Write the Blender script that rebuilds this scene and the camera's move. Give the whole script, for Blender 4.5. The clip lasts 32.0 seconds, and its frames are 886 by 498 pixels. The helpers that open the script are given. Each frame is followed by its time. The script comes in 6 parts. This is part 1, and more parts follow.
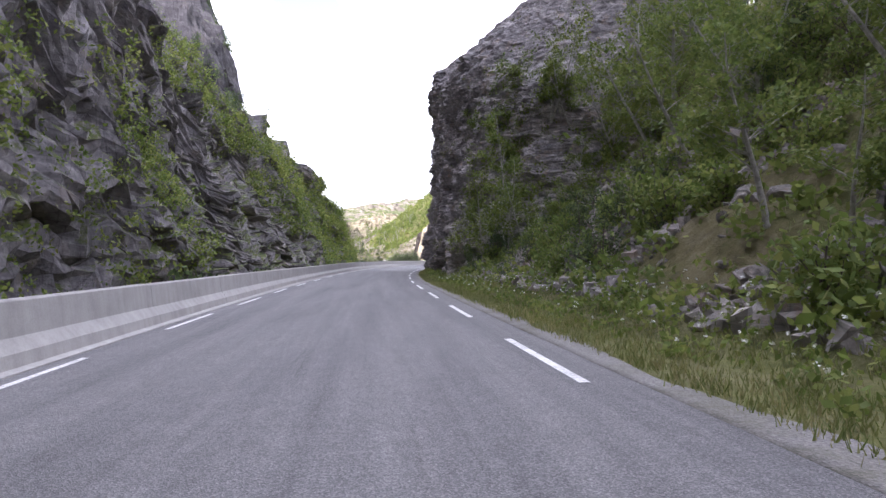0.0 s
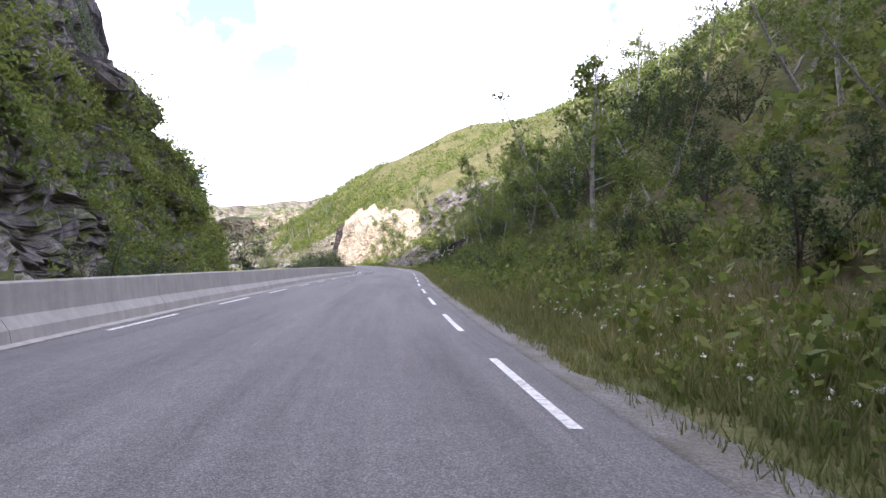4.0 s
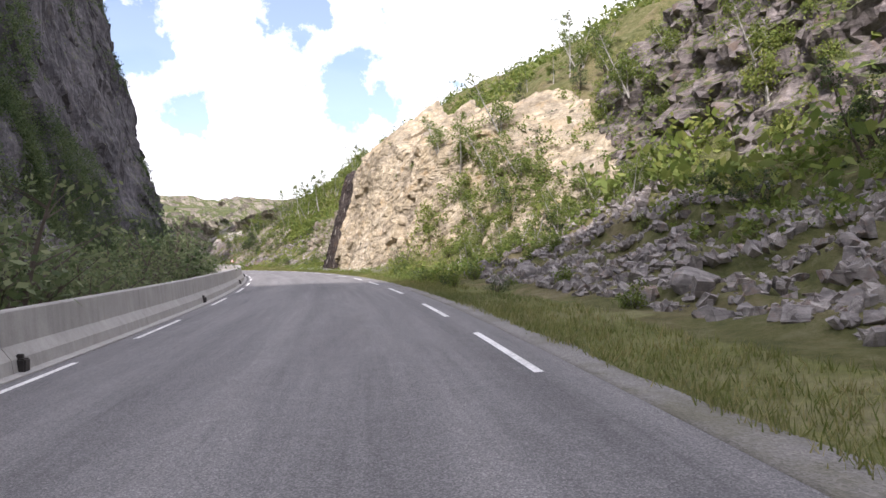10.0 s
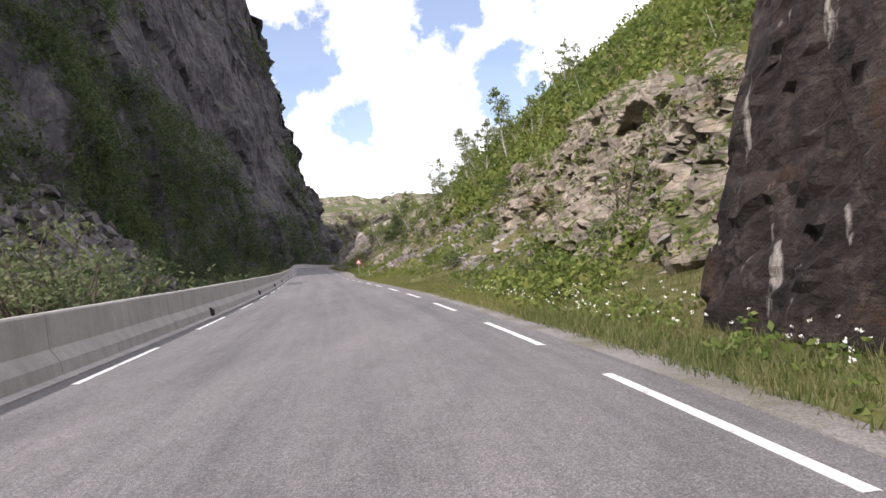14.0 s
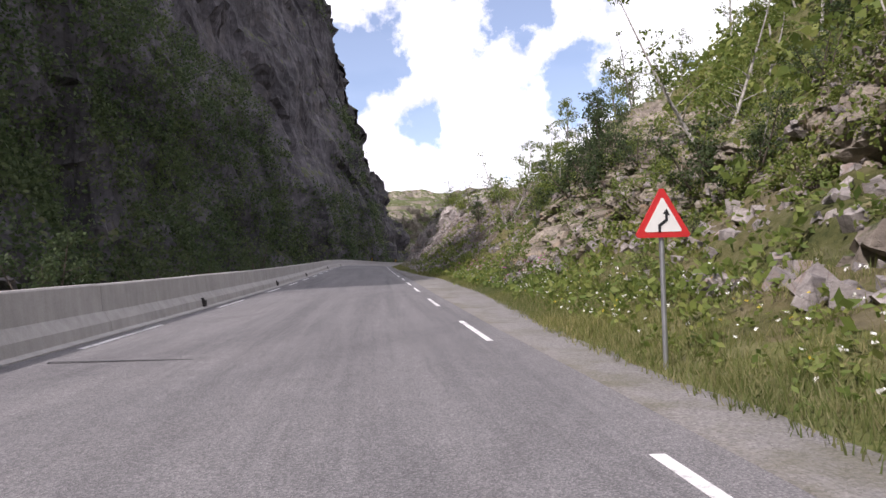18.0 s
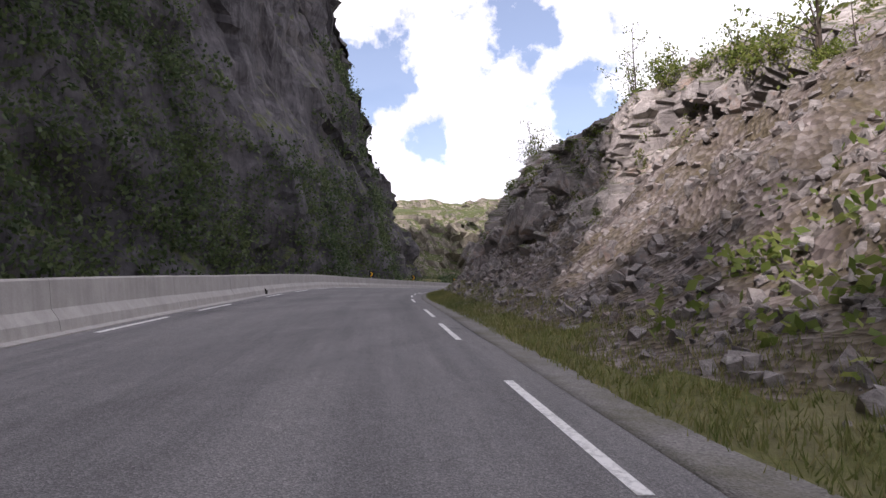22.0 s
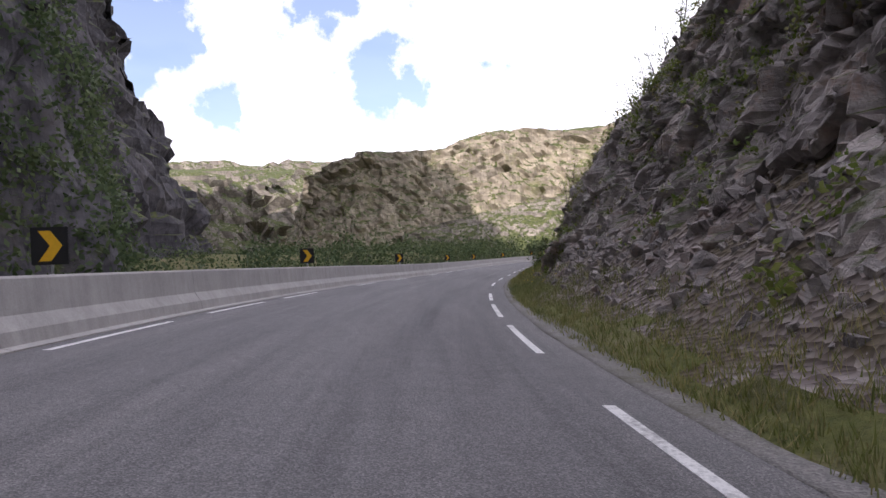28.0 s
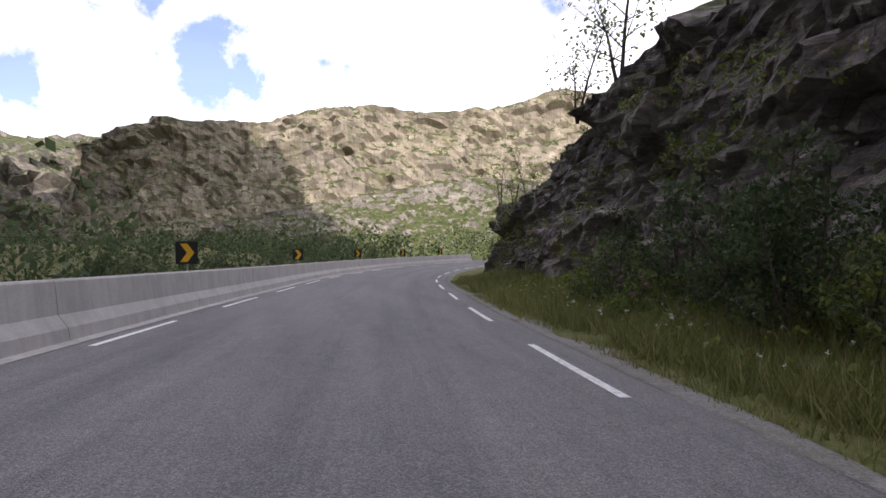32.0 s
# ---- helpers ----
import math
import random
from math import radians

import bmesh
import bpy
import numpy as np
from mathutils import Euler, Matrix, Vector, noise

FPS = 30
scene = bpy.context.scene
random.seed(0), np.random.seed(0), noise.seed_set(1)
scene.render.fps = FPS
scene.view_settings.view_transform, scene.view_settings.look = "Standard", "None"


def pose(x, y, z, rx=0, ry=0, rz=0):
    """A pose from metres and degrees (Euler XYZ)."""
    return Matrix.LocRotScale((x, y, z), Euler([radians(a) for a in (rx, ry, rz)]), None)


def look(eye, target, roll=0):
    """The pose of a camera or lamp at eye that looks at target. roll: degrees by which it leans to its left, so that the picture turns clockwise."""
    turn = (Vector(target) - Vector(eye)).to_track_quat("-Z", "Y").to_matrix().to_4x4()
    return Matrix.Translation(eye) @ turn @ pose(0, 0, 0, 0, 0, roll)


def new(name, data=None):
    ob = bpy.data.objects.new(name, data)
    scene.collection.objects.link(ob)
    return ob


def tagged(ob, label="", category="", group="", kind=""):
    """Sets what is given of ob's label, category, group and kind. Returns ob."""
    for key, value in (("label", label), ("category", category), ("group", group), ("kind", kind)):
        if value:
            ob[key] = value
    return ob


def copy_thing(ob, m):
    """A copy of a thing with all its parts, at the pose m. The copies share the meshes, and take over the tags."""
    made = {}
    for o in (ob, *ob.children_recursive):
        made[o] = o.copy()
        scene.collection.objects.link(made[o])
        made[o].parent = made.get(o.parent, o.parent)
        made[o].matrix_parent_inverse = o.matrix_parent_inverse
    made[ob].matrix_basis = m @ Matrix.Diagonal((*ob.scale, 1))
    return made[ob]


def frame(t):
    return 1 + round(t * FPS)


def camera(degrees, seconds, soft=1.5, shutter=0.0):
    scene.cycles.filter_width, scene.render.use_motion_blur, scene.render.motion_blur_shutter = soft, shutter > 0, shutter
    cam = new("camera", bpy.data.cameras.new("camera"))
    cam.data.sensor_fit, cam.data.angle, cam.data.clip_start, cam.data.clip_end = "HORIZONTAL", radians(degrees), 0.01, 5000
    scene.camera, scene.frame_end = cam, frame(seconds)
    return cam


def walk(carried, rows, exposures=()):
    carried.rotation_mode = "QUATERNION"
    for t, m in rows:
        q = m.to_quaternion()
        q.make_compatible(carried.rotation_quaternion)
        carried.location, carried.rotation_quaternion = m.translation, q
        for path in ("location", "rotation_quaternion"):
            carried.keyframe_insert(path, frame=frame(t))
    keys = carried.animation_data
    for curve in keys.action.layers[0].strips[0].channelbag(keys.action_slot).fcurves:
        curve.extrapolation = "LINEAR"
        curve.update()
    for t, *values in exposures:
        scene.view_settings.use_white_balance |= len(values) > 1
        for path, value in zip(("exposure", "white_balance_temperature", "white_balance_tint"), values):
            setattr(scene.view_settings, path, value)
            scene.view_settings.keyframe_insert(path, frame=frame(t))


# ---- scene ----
cam = camera(71.61, 32.0)
PATH = [
    (0.0, pose(0.000, 0.000, 1.300, 90.686, 1.923, -0.000)),
    (0.5, pose(-1.058, 8.932, 1.285, 90.668, 1.247, 0.546)),
    (1.0, pose(-2.031, 17.820, 1.266, 90.540, 0.984, 0.028)),
    (1.5, pose(-2.935, 26.620, 1.242, 90.468, 1.310, -0.945)),
    (2.0, pose(-3.671, 35.361, 1.214, 90.213, 2.304, -1.870)),
    (2.5, pose(-4.191, 44.087, 1.188, 90.118, 2.692, -3.311)),
    (3.0, pose(-4.516, 52.853, 1.163, 90.731, 1.909, -4.940)),
    (3.5, pose(-4.601, 61.659, 1.141, 91.063, 1.292, -6.537)),
    (4.0, pose(-4.464, 70.510, 1.119, 90.930, 1.092, -7.914)),
    (4.5, pose(-4.127, 79.413, 1.098, 90.703, 1.018, -9.123)),
    (5.0, pose(-3.616, 88.372, 1.076, 90.496, 0.960, -10.124)),
    (5.5, pose(-2.978, 97.398, 1.053, 90.325, 1.020, -10.759)),
    (6.0, pose(-2.287, 106.502, 1.030, 90.250, 1.543, -10.631)),
    (6.5, pose(-1.575, 115.696, 1.007, 90.573, 2.427, -10.551)),
    (7.0, pose(-0.888, 124.976, 0.989, 90.533, 2.614, -10.360)),
    (7.5, pose(-0.260, 134.315, 0.977, 91.048, 1.515, -9.877)),
    (8.0, pose(0.205, 143.658, 0.970, 91.054, 0.307, -8.801)),
    (8.5, pose(0.407, 152.868, 0.966, 90.817, -0.225, -7.176)),
    (9.0, pose(0.289, 161.790, 0.969, 90.706, -0.586, -5.490)),
    (9.5, pose(-0.097, 170.285, 0.986, 90.869, -0.557, -3.700)),
    (10.0, pose(-0.722, 178.376, 1.018, 91.004, 0.606, -1.424)),
    (10.5, pose(-1.635, 186.257, 1.065, 90.844, 1.057, 0.897)),
    (11.0, pose(-2.805, 193.943, 1.125, 91.128, 1.146, 2.710)),
    (11.5, pose(-4.135, 201.413, 1.183, 90.967, 1.449, 4.437)),
    (12.0, pose(-5.668, 208.711, 1.219, 90.945, 2.337, 6.314)),
    (12.5, pose(-7.515, 215.882, 1.234, 90.507, 3.195, 8.274)),
    (13.0, pose(-9.594, 222.885, 1.233, 90.861, 3.789, 10.092)),
    (13.5, pose(-11.692, 229.735, 1.224, 90.532, 3.418, 11.817)),
    (14.0, pose(-14.104, 236.654, 1.207, 90.785, 3.135, 13.564)),
    (14.5, pose(-16.753, 243.638, 1.180, 89.938, 2.414, 15.239)),
    (15.0, pose(-19.615, 250.693, 1.143, 89.857, 1.628, 16.360)),
    (15.5, pose(-22.658, 257.829, 1.097, 89.938, 0.882, 17.251)),
    (16.0, pose(-25.865, 265.051, 1.042, 89.952, 0.222, 18.051)),
    (16.5, pose(-29.230, 272.361, 0.978, 89.944, -0.030, 18.777)),
    (17.0, pose(-32.789, 279.759, 0.904, 90.177, 1.014, 19.355)),
    (17.5, pose(-36.348, 287.131, 0.832, 90.337, 2.079, 19.561)),
    (18.0, pose(-39.823, 294.522, 0.780, 91.114, 1.658, 19.549)),
    (18.5, pose(-43.364, 301.880, 0.757, 91.809, 1.540, 19.579)),
    (19.0, pose(-46.837, 309.146, 0.764, 91.953, 2.217, 19.716)),
    (19.5, pose(-50.248, 316.331, 0.806, 92.317, 2.369, 19.613)),
    (20.0, pose(-53.674, 323.431, 0.868, 92.390, 2.114, 19.631)),
    (20.5, pose(-57.052, 330.387, 0.942, 92.636, 1.550, 19.657)),
    (21.0, pose(-60.329, 337.100, 1.028, 92.929, 0.803, 19.752)),
    (21.5, pose(-63.486, 343.511, 1.120, 92.784, 0.620, 19.769)),
    (22.0, pose(-66.453, 349.594, 1.213, 92.607, 0.459, 19.819)),
    (22.5, pose(-69.251, 355.402, 1.304, 92.966, 0.027, 19.689)),
    (23.0, pose(-71.975, 360.963, 1.387, 92.105, 0.291, 19.410)),
    (23.5, pose(-74.510, 366.340, 1.442, 91.836, 1.410, 18.880)),
    (24.0, pose(-76.961, 371.534, 1.464, 90.806, 2.869, 18.116)),
    (24.5, pose(-79.189, 376.555, 1.455, 90.280, 3.075, 17.242)),
    (25.0, pose(-81.382, 381.476, 1.421, 89.795, 3.629, 16.258)),
    (25.5, pose(-83.328, 386.398, 1.370, 89.428, 4.066, 14.645)),
    (26.0, pose(-85.200, 391.522, 1.308, 89.573, 3.264, 12.466)),
    (26.5, pose(-86.884, 396.846, 1.235, 89.673, 2.537, 9.864)),
    (27.0, pose(-88.347, 402.369, 1.150, 89.635, 2.258, 7.076)),
    (27.5, pose(-89.564, 408.083, 1.051, 89.521, 2.345, 4.293)),
    (28.0, pose(-90.549, 413.986, 0.938, 89.499, 2.379, 1.716)),
    (28.5, pose(-91.228, 419.971, 0.810, 89.432, 2.064, -1.012)),
    (29.0, pose(-91.498, 425.898, 0.669, 89.430, 1.847, -3.640)),
    (29.5, pose(-91.584, 431.810, 0.521, 89.528, 1.672, -6.036)),
    (30.0, pose(-91.370, 437.690, 0.362, 89.480, 1.362, -8.201)),
    (30.5, pose(-91.058, 443.423, 0.192, 89.342, 0.999, -9.917)),
    (31.0, pose(-90.546, 449.098, 0.027, 89.503, 0.539, -11.500)),
    (31.5, pose(-89.947, 454.745, -0.138, 89.364, 0.432, -12.831)),
    (32.0, pose(-89.254, 460.397, -0.307, 89.315, 0.517, -13.714)),
]

# ---- light ----
EXPOSURES = [(0.0, 1.2, 5850, 23), (3.5, 1.0, 5850, 24), (6.0, 0.32, 6050, 22), (8.5, 0.3, 6100, 21), (10.0, 0.3, 6200, 20), (11.0, 0.33, 6300, 20), (12.0, 0.5, 6350, 19), (13.0, 0.4, 6350, 19), (14.0, 0.05, 6350, 19), (17.0, -0.1, 6250, 22), (19.0, -0.1, 6250, 23), (20.0, -0.15, 6300, 22), (21.0, -0.22, 6350, 22), (23.0, 0.18, 6250, 25), (25.0, 0.35, 6150, 26), (28.0, 0.12, 6150, 24), (32.0, 0.0, 6200, 22)]

world = bpy.data.worlds.new("sky")
scene.world = world
world.use_nodes = True
wn, wl = world.node_tree.nodes, world.node_tree.links
wn.clear()
SUN_EL, SUN_AZ = radians(44), radians(200)  # azimuth clockwise from +y
sky = wn.new("ShaderNodeTexSky")
sky.sky_type, sky.sun_disc = "NISHITA", False
sky.sun_elevation, sky.sun_rotation = SUN_EL, SUN_AZ
sky.ozone_density = 0.2
wtc = wn.new("ShaderNodeTexCoord")
wsep = wn.new("ShaderNodeSeparateXYZ")
wl.new(wtc.outputs["Generated"], wsep.inputs[0])
# project the view direction on a flat cloud deck
wadd = wn.new("ShaderNodeMath")
wadd.operation = "MAXIMUM"
wadd.inputs[1].default_value = 0.0
wl.new(wsep.outputs["Z"], wadd.inputs[0])
wad2 = wn.new("ShaderNodeMath")
wad2.operation = "ADD"
wad2.inputs[1].default_value = 0.22
wl.new(wadd.outputs[0], wad2.inputs[0])
wdiv = wn.new("ShaderNodeVectorMath")
wdiv.operation = "DIVIDE"
wl.new(wtc.outputs["Generated"], wdiv.inputs[0])
wl.new(wad2.outputs[0], wdiv.inputs[1])
wmap = wn.new("ShaderNodeMapping")
wmap.inputs["Location"].default_value = (0.35, 0.1, 0)
wmap.inputs["Scale"].default_value = (1.0, 1.0, 0.0)
wl.new(wdiv.outputs[0], wmap.inputs[0])
wno = wn.new("ShaderNodeTexNoise")
wno.inputs["Scale"].default_value = 1.15
wno.inputs["Detail"].default_value = 7
wno.inputs["Roughness"].default_value = 0.55
wl.new(wmap.outputs[0], wno.inputs["Vector"])
wfine = wn.new("ShaderNodeTexNoise")
wfine.inputs["Scale"].default_value = 13
wfine.inputs["Detail"].default_value = 8
wfine.inputs["Roughness"].default_value = 0.6
wl.new(wtc.outputs["Generated"], wfine.inputs["Vector"])


def wmath(op, a, b):
    n = wn.new("ShaderNodeMath")
    n.operation = op
    for sock, val in zip(n.inputs, (a, b)):
        if isinstance(val, (int, float)):
            sock.default_value = val
        else:
            wl.new(val, sock)
    return n.outputs[0]


# gaps in the cloud deck: degrees to the left of +y, degrees up, radius in degrees
GAPS = [(11.5, 21.5, 4.6), (7.0, 17.5, 4.2), (26.0, 19.5, 3.6), (20.5, 12.0, 2.2), (29.0, 14.0, 2.4), (-50, 40, 16), (70, 55, 20), (160, 45, 18), (-130, 60, 20)]
cover = wmath("MULTIPLY", wno.outputs["Fac"], 4.0)
for az, el, rad in GAPS:
    a, e = radians(az), radians(el)
    dist = wn.new("ShaderNodeVectorMath")
    dist.operation = "DISTANCE"
    wl.new(wtc.outputs["Generated"], dist.inputs[0])
    dist.inputs[1].default_value = (-math.sin(a) * math.cos(e), math.cos(a) * math.cos(e), math.sin(e))
    cover = wmath("MINIMUM", cover, wmath("DIVIDE", dist.outputs["Value"], radians(rad)))
wmid = wn.new("ShaderNodeTexNoise")
wmid.inputs["Scale"].default_value = 5.5
wmid.inputs["Detail"].default_value = 3
wl.new(wtc.outputs["Generated"], wmid.inputs["Vector"])
cover = wmath("ADD", cover, wmath("MULTIPLY", wmath("SUBTRACT", wfine.outputs["Fac"], 0.5), 4.2))
cover = wmath("ADD", cover, wmath("MULTIPLY", wmath("SUBTRACT", wmid.outputs["Fac"], 0.5), 4.5))
wramp = wn.new("ShaderNodeValToRGB")
wramp.color_ramp.elements[0].position = 0.45
wramp.color_ramp.elements[0].color = (0.1, 0.1, 0.1, 1)
wramp.color_ramp.elements[1].position = 1.0
wl.new(cover, wramp.inputs[0])
# grey undersides of the thick clouds
wno2 = wn.new("ShaderNodeTexNoise")
wno2.inputs["Scale"].default_value = 2.3
wno2.inputs["Detail"].default_value = 4
wl.new(wmap.outputs[0], wno2.inputs["Vector"])
wcl = wn.new("ShaderNodeValToRGB")
wcl.color_ramp.elements[0].position = 0.28
wcl.color_ramp.elements[0].color = (9.5, 9.8, 10.4, 1)
wcl.color_ramp.elements[1].position = 0.5
wcl.color_ramp.elements[1].color = (16.5, 16.6, 16.8, 1)
wl.new(wno2.outputs["Fac"], wcl.inputs[0])
wmix = wn.new("ShaderNodeMix")
wmix.data_type = "RGBA"
wl.new(wramp.outputs["Color"], wmix.inputs["Factor"])
wboost = wn.new("ShaderNodeMix")
wboost.data_type, wboost.blend_type = "RGBA", "MULTIPLY"
wboost.inputs["Factor"].default_value = 1.0
wboost.inputs["B"].default_value = (1.9, 1.9, 1.9, 1)
wl.new(sky.outputs["Color"], wboost.inputs["A"])
wl.new(wboost.outputs["Result"], wmix.inputs["A"])
wl.new(wcl.outputs["Color"], wmix.inputs["B"])
wbg = wn.new("ShaderNodeBackground")
wbg.inputs["Strength"].default_value = 0.1
wl.new(wmix.outputs["Result"], wbg.inputs["Color"])
wout = wn.new("ShaderNodeOutputWorld")
wl.new(wbg.outputs[0], wout.inputs["Surface"])

sun_data = bpy.data.lights.new("sun", "SUN")
sun_data.energy, sun_data.angle, sun_data.color = 5.0, radians(0.5), (1.0, 0.95, 0.87)
sun = new("sun", sun_data)
sun_dir = Vector((math.sin(SUN_AZ) * math.cos(SUN_EL), math.cos(SUN_AZ) * math.cos(SUN_EL), math.sin(SUN_EL)))
sun.matrix_world = look(sun_dir * 600, (0, 0, 0))

walk(cam, PATH, EXPOSURES)


# ---- materials ----
def material(name, rough=0.9, metal=0.0, spec=0.3):
    m = bpy.data.materials.new(name)
    m.use_nodes = True
    nt = m.node_tree
    b = nt.nodes["Principled BSDF"]
    b.inputs["Roughness"].default_value = rough
    b.inputs["Metallic"].default_value = metal
    b.inputs["Specular IOR Level"].default_value = spec
    return m, nt, b


def coords(nt, scale=(1, 1, 1), rot=(0, 0, 0)):
    tc = nt.nodes.new("ShaderNodeTexCoord")
    mp = nt.nodes.new("ShaderNodeMapping")
    mp.inputs["Scale"].default_value = scale
    mp.inputs["Rotation"].default_value = [radians(a) for a in rot]
    nt.links.new(tc.outputs["Object"], mp.inputs[0])
    return mp.outputs[0]


def noise_node(nt, vec, scale, detail=5, rough=0.6):
    n = nt.nodes.new("ShaderNodeTexNoise")
    n.inputs["Scale"].default_value = scale
    n.inputs["Detail"].default_value = detail
    n.inputs["Roughness"].default_value = rough
    nt.links.new(vec, n.inputs["Vector"])
    return n.outputs["Fac"]


def ramp(nt, fac, stops):
    r = nt.nodes.new("ShaderNodeValToRGB")
    e = r.color_ramp.elements
    while len(e) < len(stops):
        e.new(0.5)
    for el, (p, c) in zip(e, stops):
        el.position = p
        el.color = (*c, 1)
    nt.links.new(fac, r.inputs[0])
    return r.outputs["Color"]


def mixc(nt, fac, a, b, mode="MIX"):
    m = nt.nodes.new("ShaderNodeMix")
    m.data_type, m.blend_type = "RGBA", mode
    for sock, val in ((m.inputs["Factor"], fac), (m.inputs["A"], a), (m.inputs["B"], b)):
        if isinstance(val, (int, float)):
            sock.default_value = val
        elif isinstance(val, tuple):
            sock.default_value = (*val, 1)
        else:
            nt.links.new(val, sock)
    return m.outputs["Result"]


def bump(nt, bsdf, height, strength=0.5, dist=0.05):
    b = nt.nodes.new("ShaderNodeBump")
    b.inputs["Strength"].default_value = strength
    b.inputs["Distance"].default_value = dist
    nt.links.new(height, b.inputs["Height"])
    nt.links.new(b.outputs[0], bsdf.inputs["Normal"])


def rock_material(name, dark, mid, light, lichen=None, scale=1.0, streak=0.0, moss=0.0, grain=1.0, pale=0.0, squash=1.4, layers=0.4):
    m, nt, b = material(name, 0.88, 0, 0.25)
    v = coords(nt)
    big = noise_node(nt, v, 0.35 * scale, 6, 0.65)
    fine = noise_node(nt, v, 3.2 * scale, 8, 0.7)
    c = ramp(nt, big, [(0.3, dark), (0.5, mid), (0.7, light)])
    c = mixc(nt, 0.55 * grain, c, ramp(nt, fine, [(0.32, tuple(x * 0.42 for x in mid)), (0.5, mid), (0.68, tuple(min(1, x * 1.6) for x in light))]))
    vo = nt.nodes.new("ShaderNodeTexVoronoi")
    vo.feature = "DISTANCE_TO_EDGE"
    vo.inputs["Scale"].default_value = 0.9 * scale
    nt.links.new(coords(nt, (1, 1, squash + 0.2), (9, -14, 20)), vo.inputs["Vector"])
    crack = ramp(nt, vo.outputs["Distance"], [(0.0, (0.3, 0.3, 0.3)), (0.022, (1, 1, 1))])
    c = mixc(nt, 0.6 * grain, c, crack, "MULTIPLY")
    fol = noise_node(nt, coords(nt, (0.8, 0.8, 5.0), (7, -9, 0)), 1.1 * scale, 7, 0.72)
    c = mixc(nt, layers, c, ramp(nt, fol, [(0.36, (0.42, 0.41, 0.42)), (0.5, (1, 1, 1)), (0.64, (1.35, 1.32, 1.3))]), "MULTIPLY")
    joint = nt.nodes.new("ShaderNodeTexVoronoi")
    joint.feature = "DISTANCE_TO_EDGE"
    joint.inputs["Scale"].default_value = 0.5 * scale
    nt.links.new(coords(nt, (1.3, 1.3, 0.45), (-12, 8, 5)), joint.inputs["Vector"])
    c = mixc(nt, 0.6 * grain, c, ramp(nt, joint.outputs["Distance"], [(0.0, (0.25, 0.24, 0.24)), (0.009, (1, 1, 1))]), "MULTIPLY")
    for size, amount in ((1.1, 0.7), (3.6, 0.45)):
        blk = nt.nodes.new("ShaderNodeTexVoronoi")
        blk.inputs["Scale"].default_value = size * scale
        warp = nt.nodes.new("ShaderNodeMixRGB")
        warp.inputs[0].default_value = 0.08
        nt.links.new(coords(nt, (1, 1, squash), (6, -11, 25)), warp.inputs[1])
        wn_ = nt.nodes.new("ShaderNodeTexNoise")
        wn_.inputs["Scale"].default_value = 2.0 * scale
        nt.links.new(v, wn_.inputs["Vector"])
        nt.links.new(wn_.outputs["Color"], warp.inputs[2])
        nt.links.new(warp.outputs[0], blk.inputs["Vector"])
        c = mixc(nt, amount * grain, c, ramp(nt, blk.outputs["Color"], [(0.15, (0.62, 0.6, 0.61)), (0.5, (1, 1, 1)), (0.85, (1.28, 1.25, 1.22))]), "MULTIPLY")
    if streak:
        st = noise_node(nt, coords(nt, (1.6, 1.6, 0.06)), 1.0, 5, 0.7)
        c = mixc(nt, ramp(nt, st, [(0.5, (0, 0, 0)), (0.68, (streak,) * 3)]), c, tuple(x * 0.28 for x in dark))
    if pale:
        ps = noise_node(nt, coords(nt, (2.6, 2.6, 0.16)), 1.0, 4, 0.6)
        c = mixc(nt, ramp(nt, ps, [(0.62, (0, 0, 0)), (0.68, (pale,) * 3)]), c, (0.42, 0.39, 0.35))
    if lichen:
        ln = noise_node(nt, v, 1.1 * scale, 7, 0.75)
        c = mixc(nt, ramp(nt, ln, [(0.55, (0, 0, 0)), (0.66, (0.7, 0.7, 0.7))]), c, lichen)
    if moss:
        mn = noise_node(nt, v, 0.55, 7, 0.7)
        geo = nt.nodes.new("ShaderNodeNewGeometry")
        sp = nt.nodes.new("ShaderNodeSeparateXYZ")
        nt.links.new(geo.outputs["Normal"], sp.inputs[0])
        ad = nt.nodes.new("ShaderNodeMath")
        ad.operation = "MULTIPLY_ADD"
        nt.links.new(sp.outputs["Z"], ad.inputs[0])
        ad.inputs[1].default_value = 0.35
        nt.links.new(mn, ad.inputs[2])
        green = ramp(nt, fine, [(0.35, (0.03, 0.045, 0.012)), (0.65, (0.11, 0.12, 0.04))])
        c = mixc(nt, ramp(nt, ad.outputs[0], [(0.75 - moss, (0, 0, 0)), (0.85 - moss, (1, 1, 1))]), c, green)
    nt.links.new(c, b.inputs["Base Color"])
    add = nt.nodes.new("ShaderNodeMath")
    add.operation = "ADD"
    nt.links.new(fine, add.inputs[0])
    nt.links.new(noise_node(nt, v, 14 * scale, 5, 0.7), add.inputs[1])
    ad2 = nt.nodes.new("ShaderNodeMath")
    ad2.operation = "ADD"
    nt.links.new(add.outputs[0], ad2.inputs[0])
    nt.links.new(big, ad2.inputs[1])
    ad3 = nt.nodes.new("ShaderNodeMath")
    ad3.operation = "MULTIPLY_ADD"
    ad3.inputs[1].default_value = 2.5 * layers
    nt.links.new(fol, ad3.inputs[0])
    nt.links.new(ad2.outputs[0], ad3.inputs[2])
    bump(nt, b, ad3.outputs[0], 0.8 * grain, 0.1 / max(scale, 0.5))
    return m


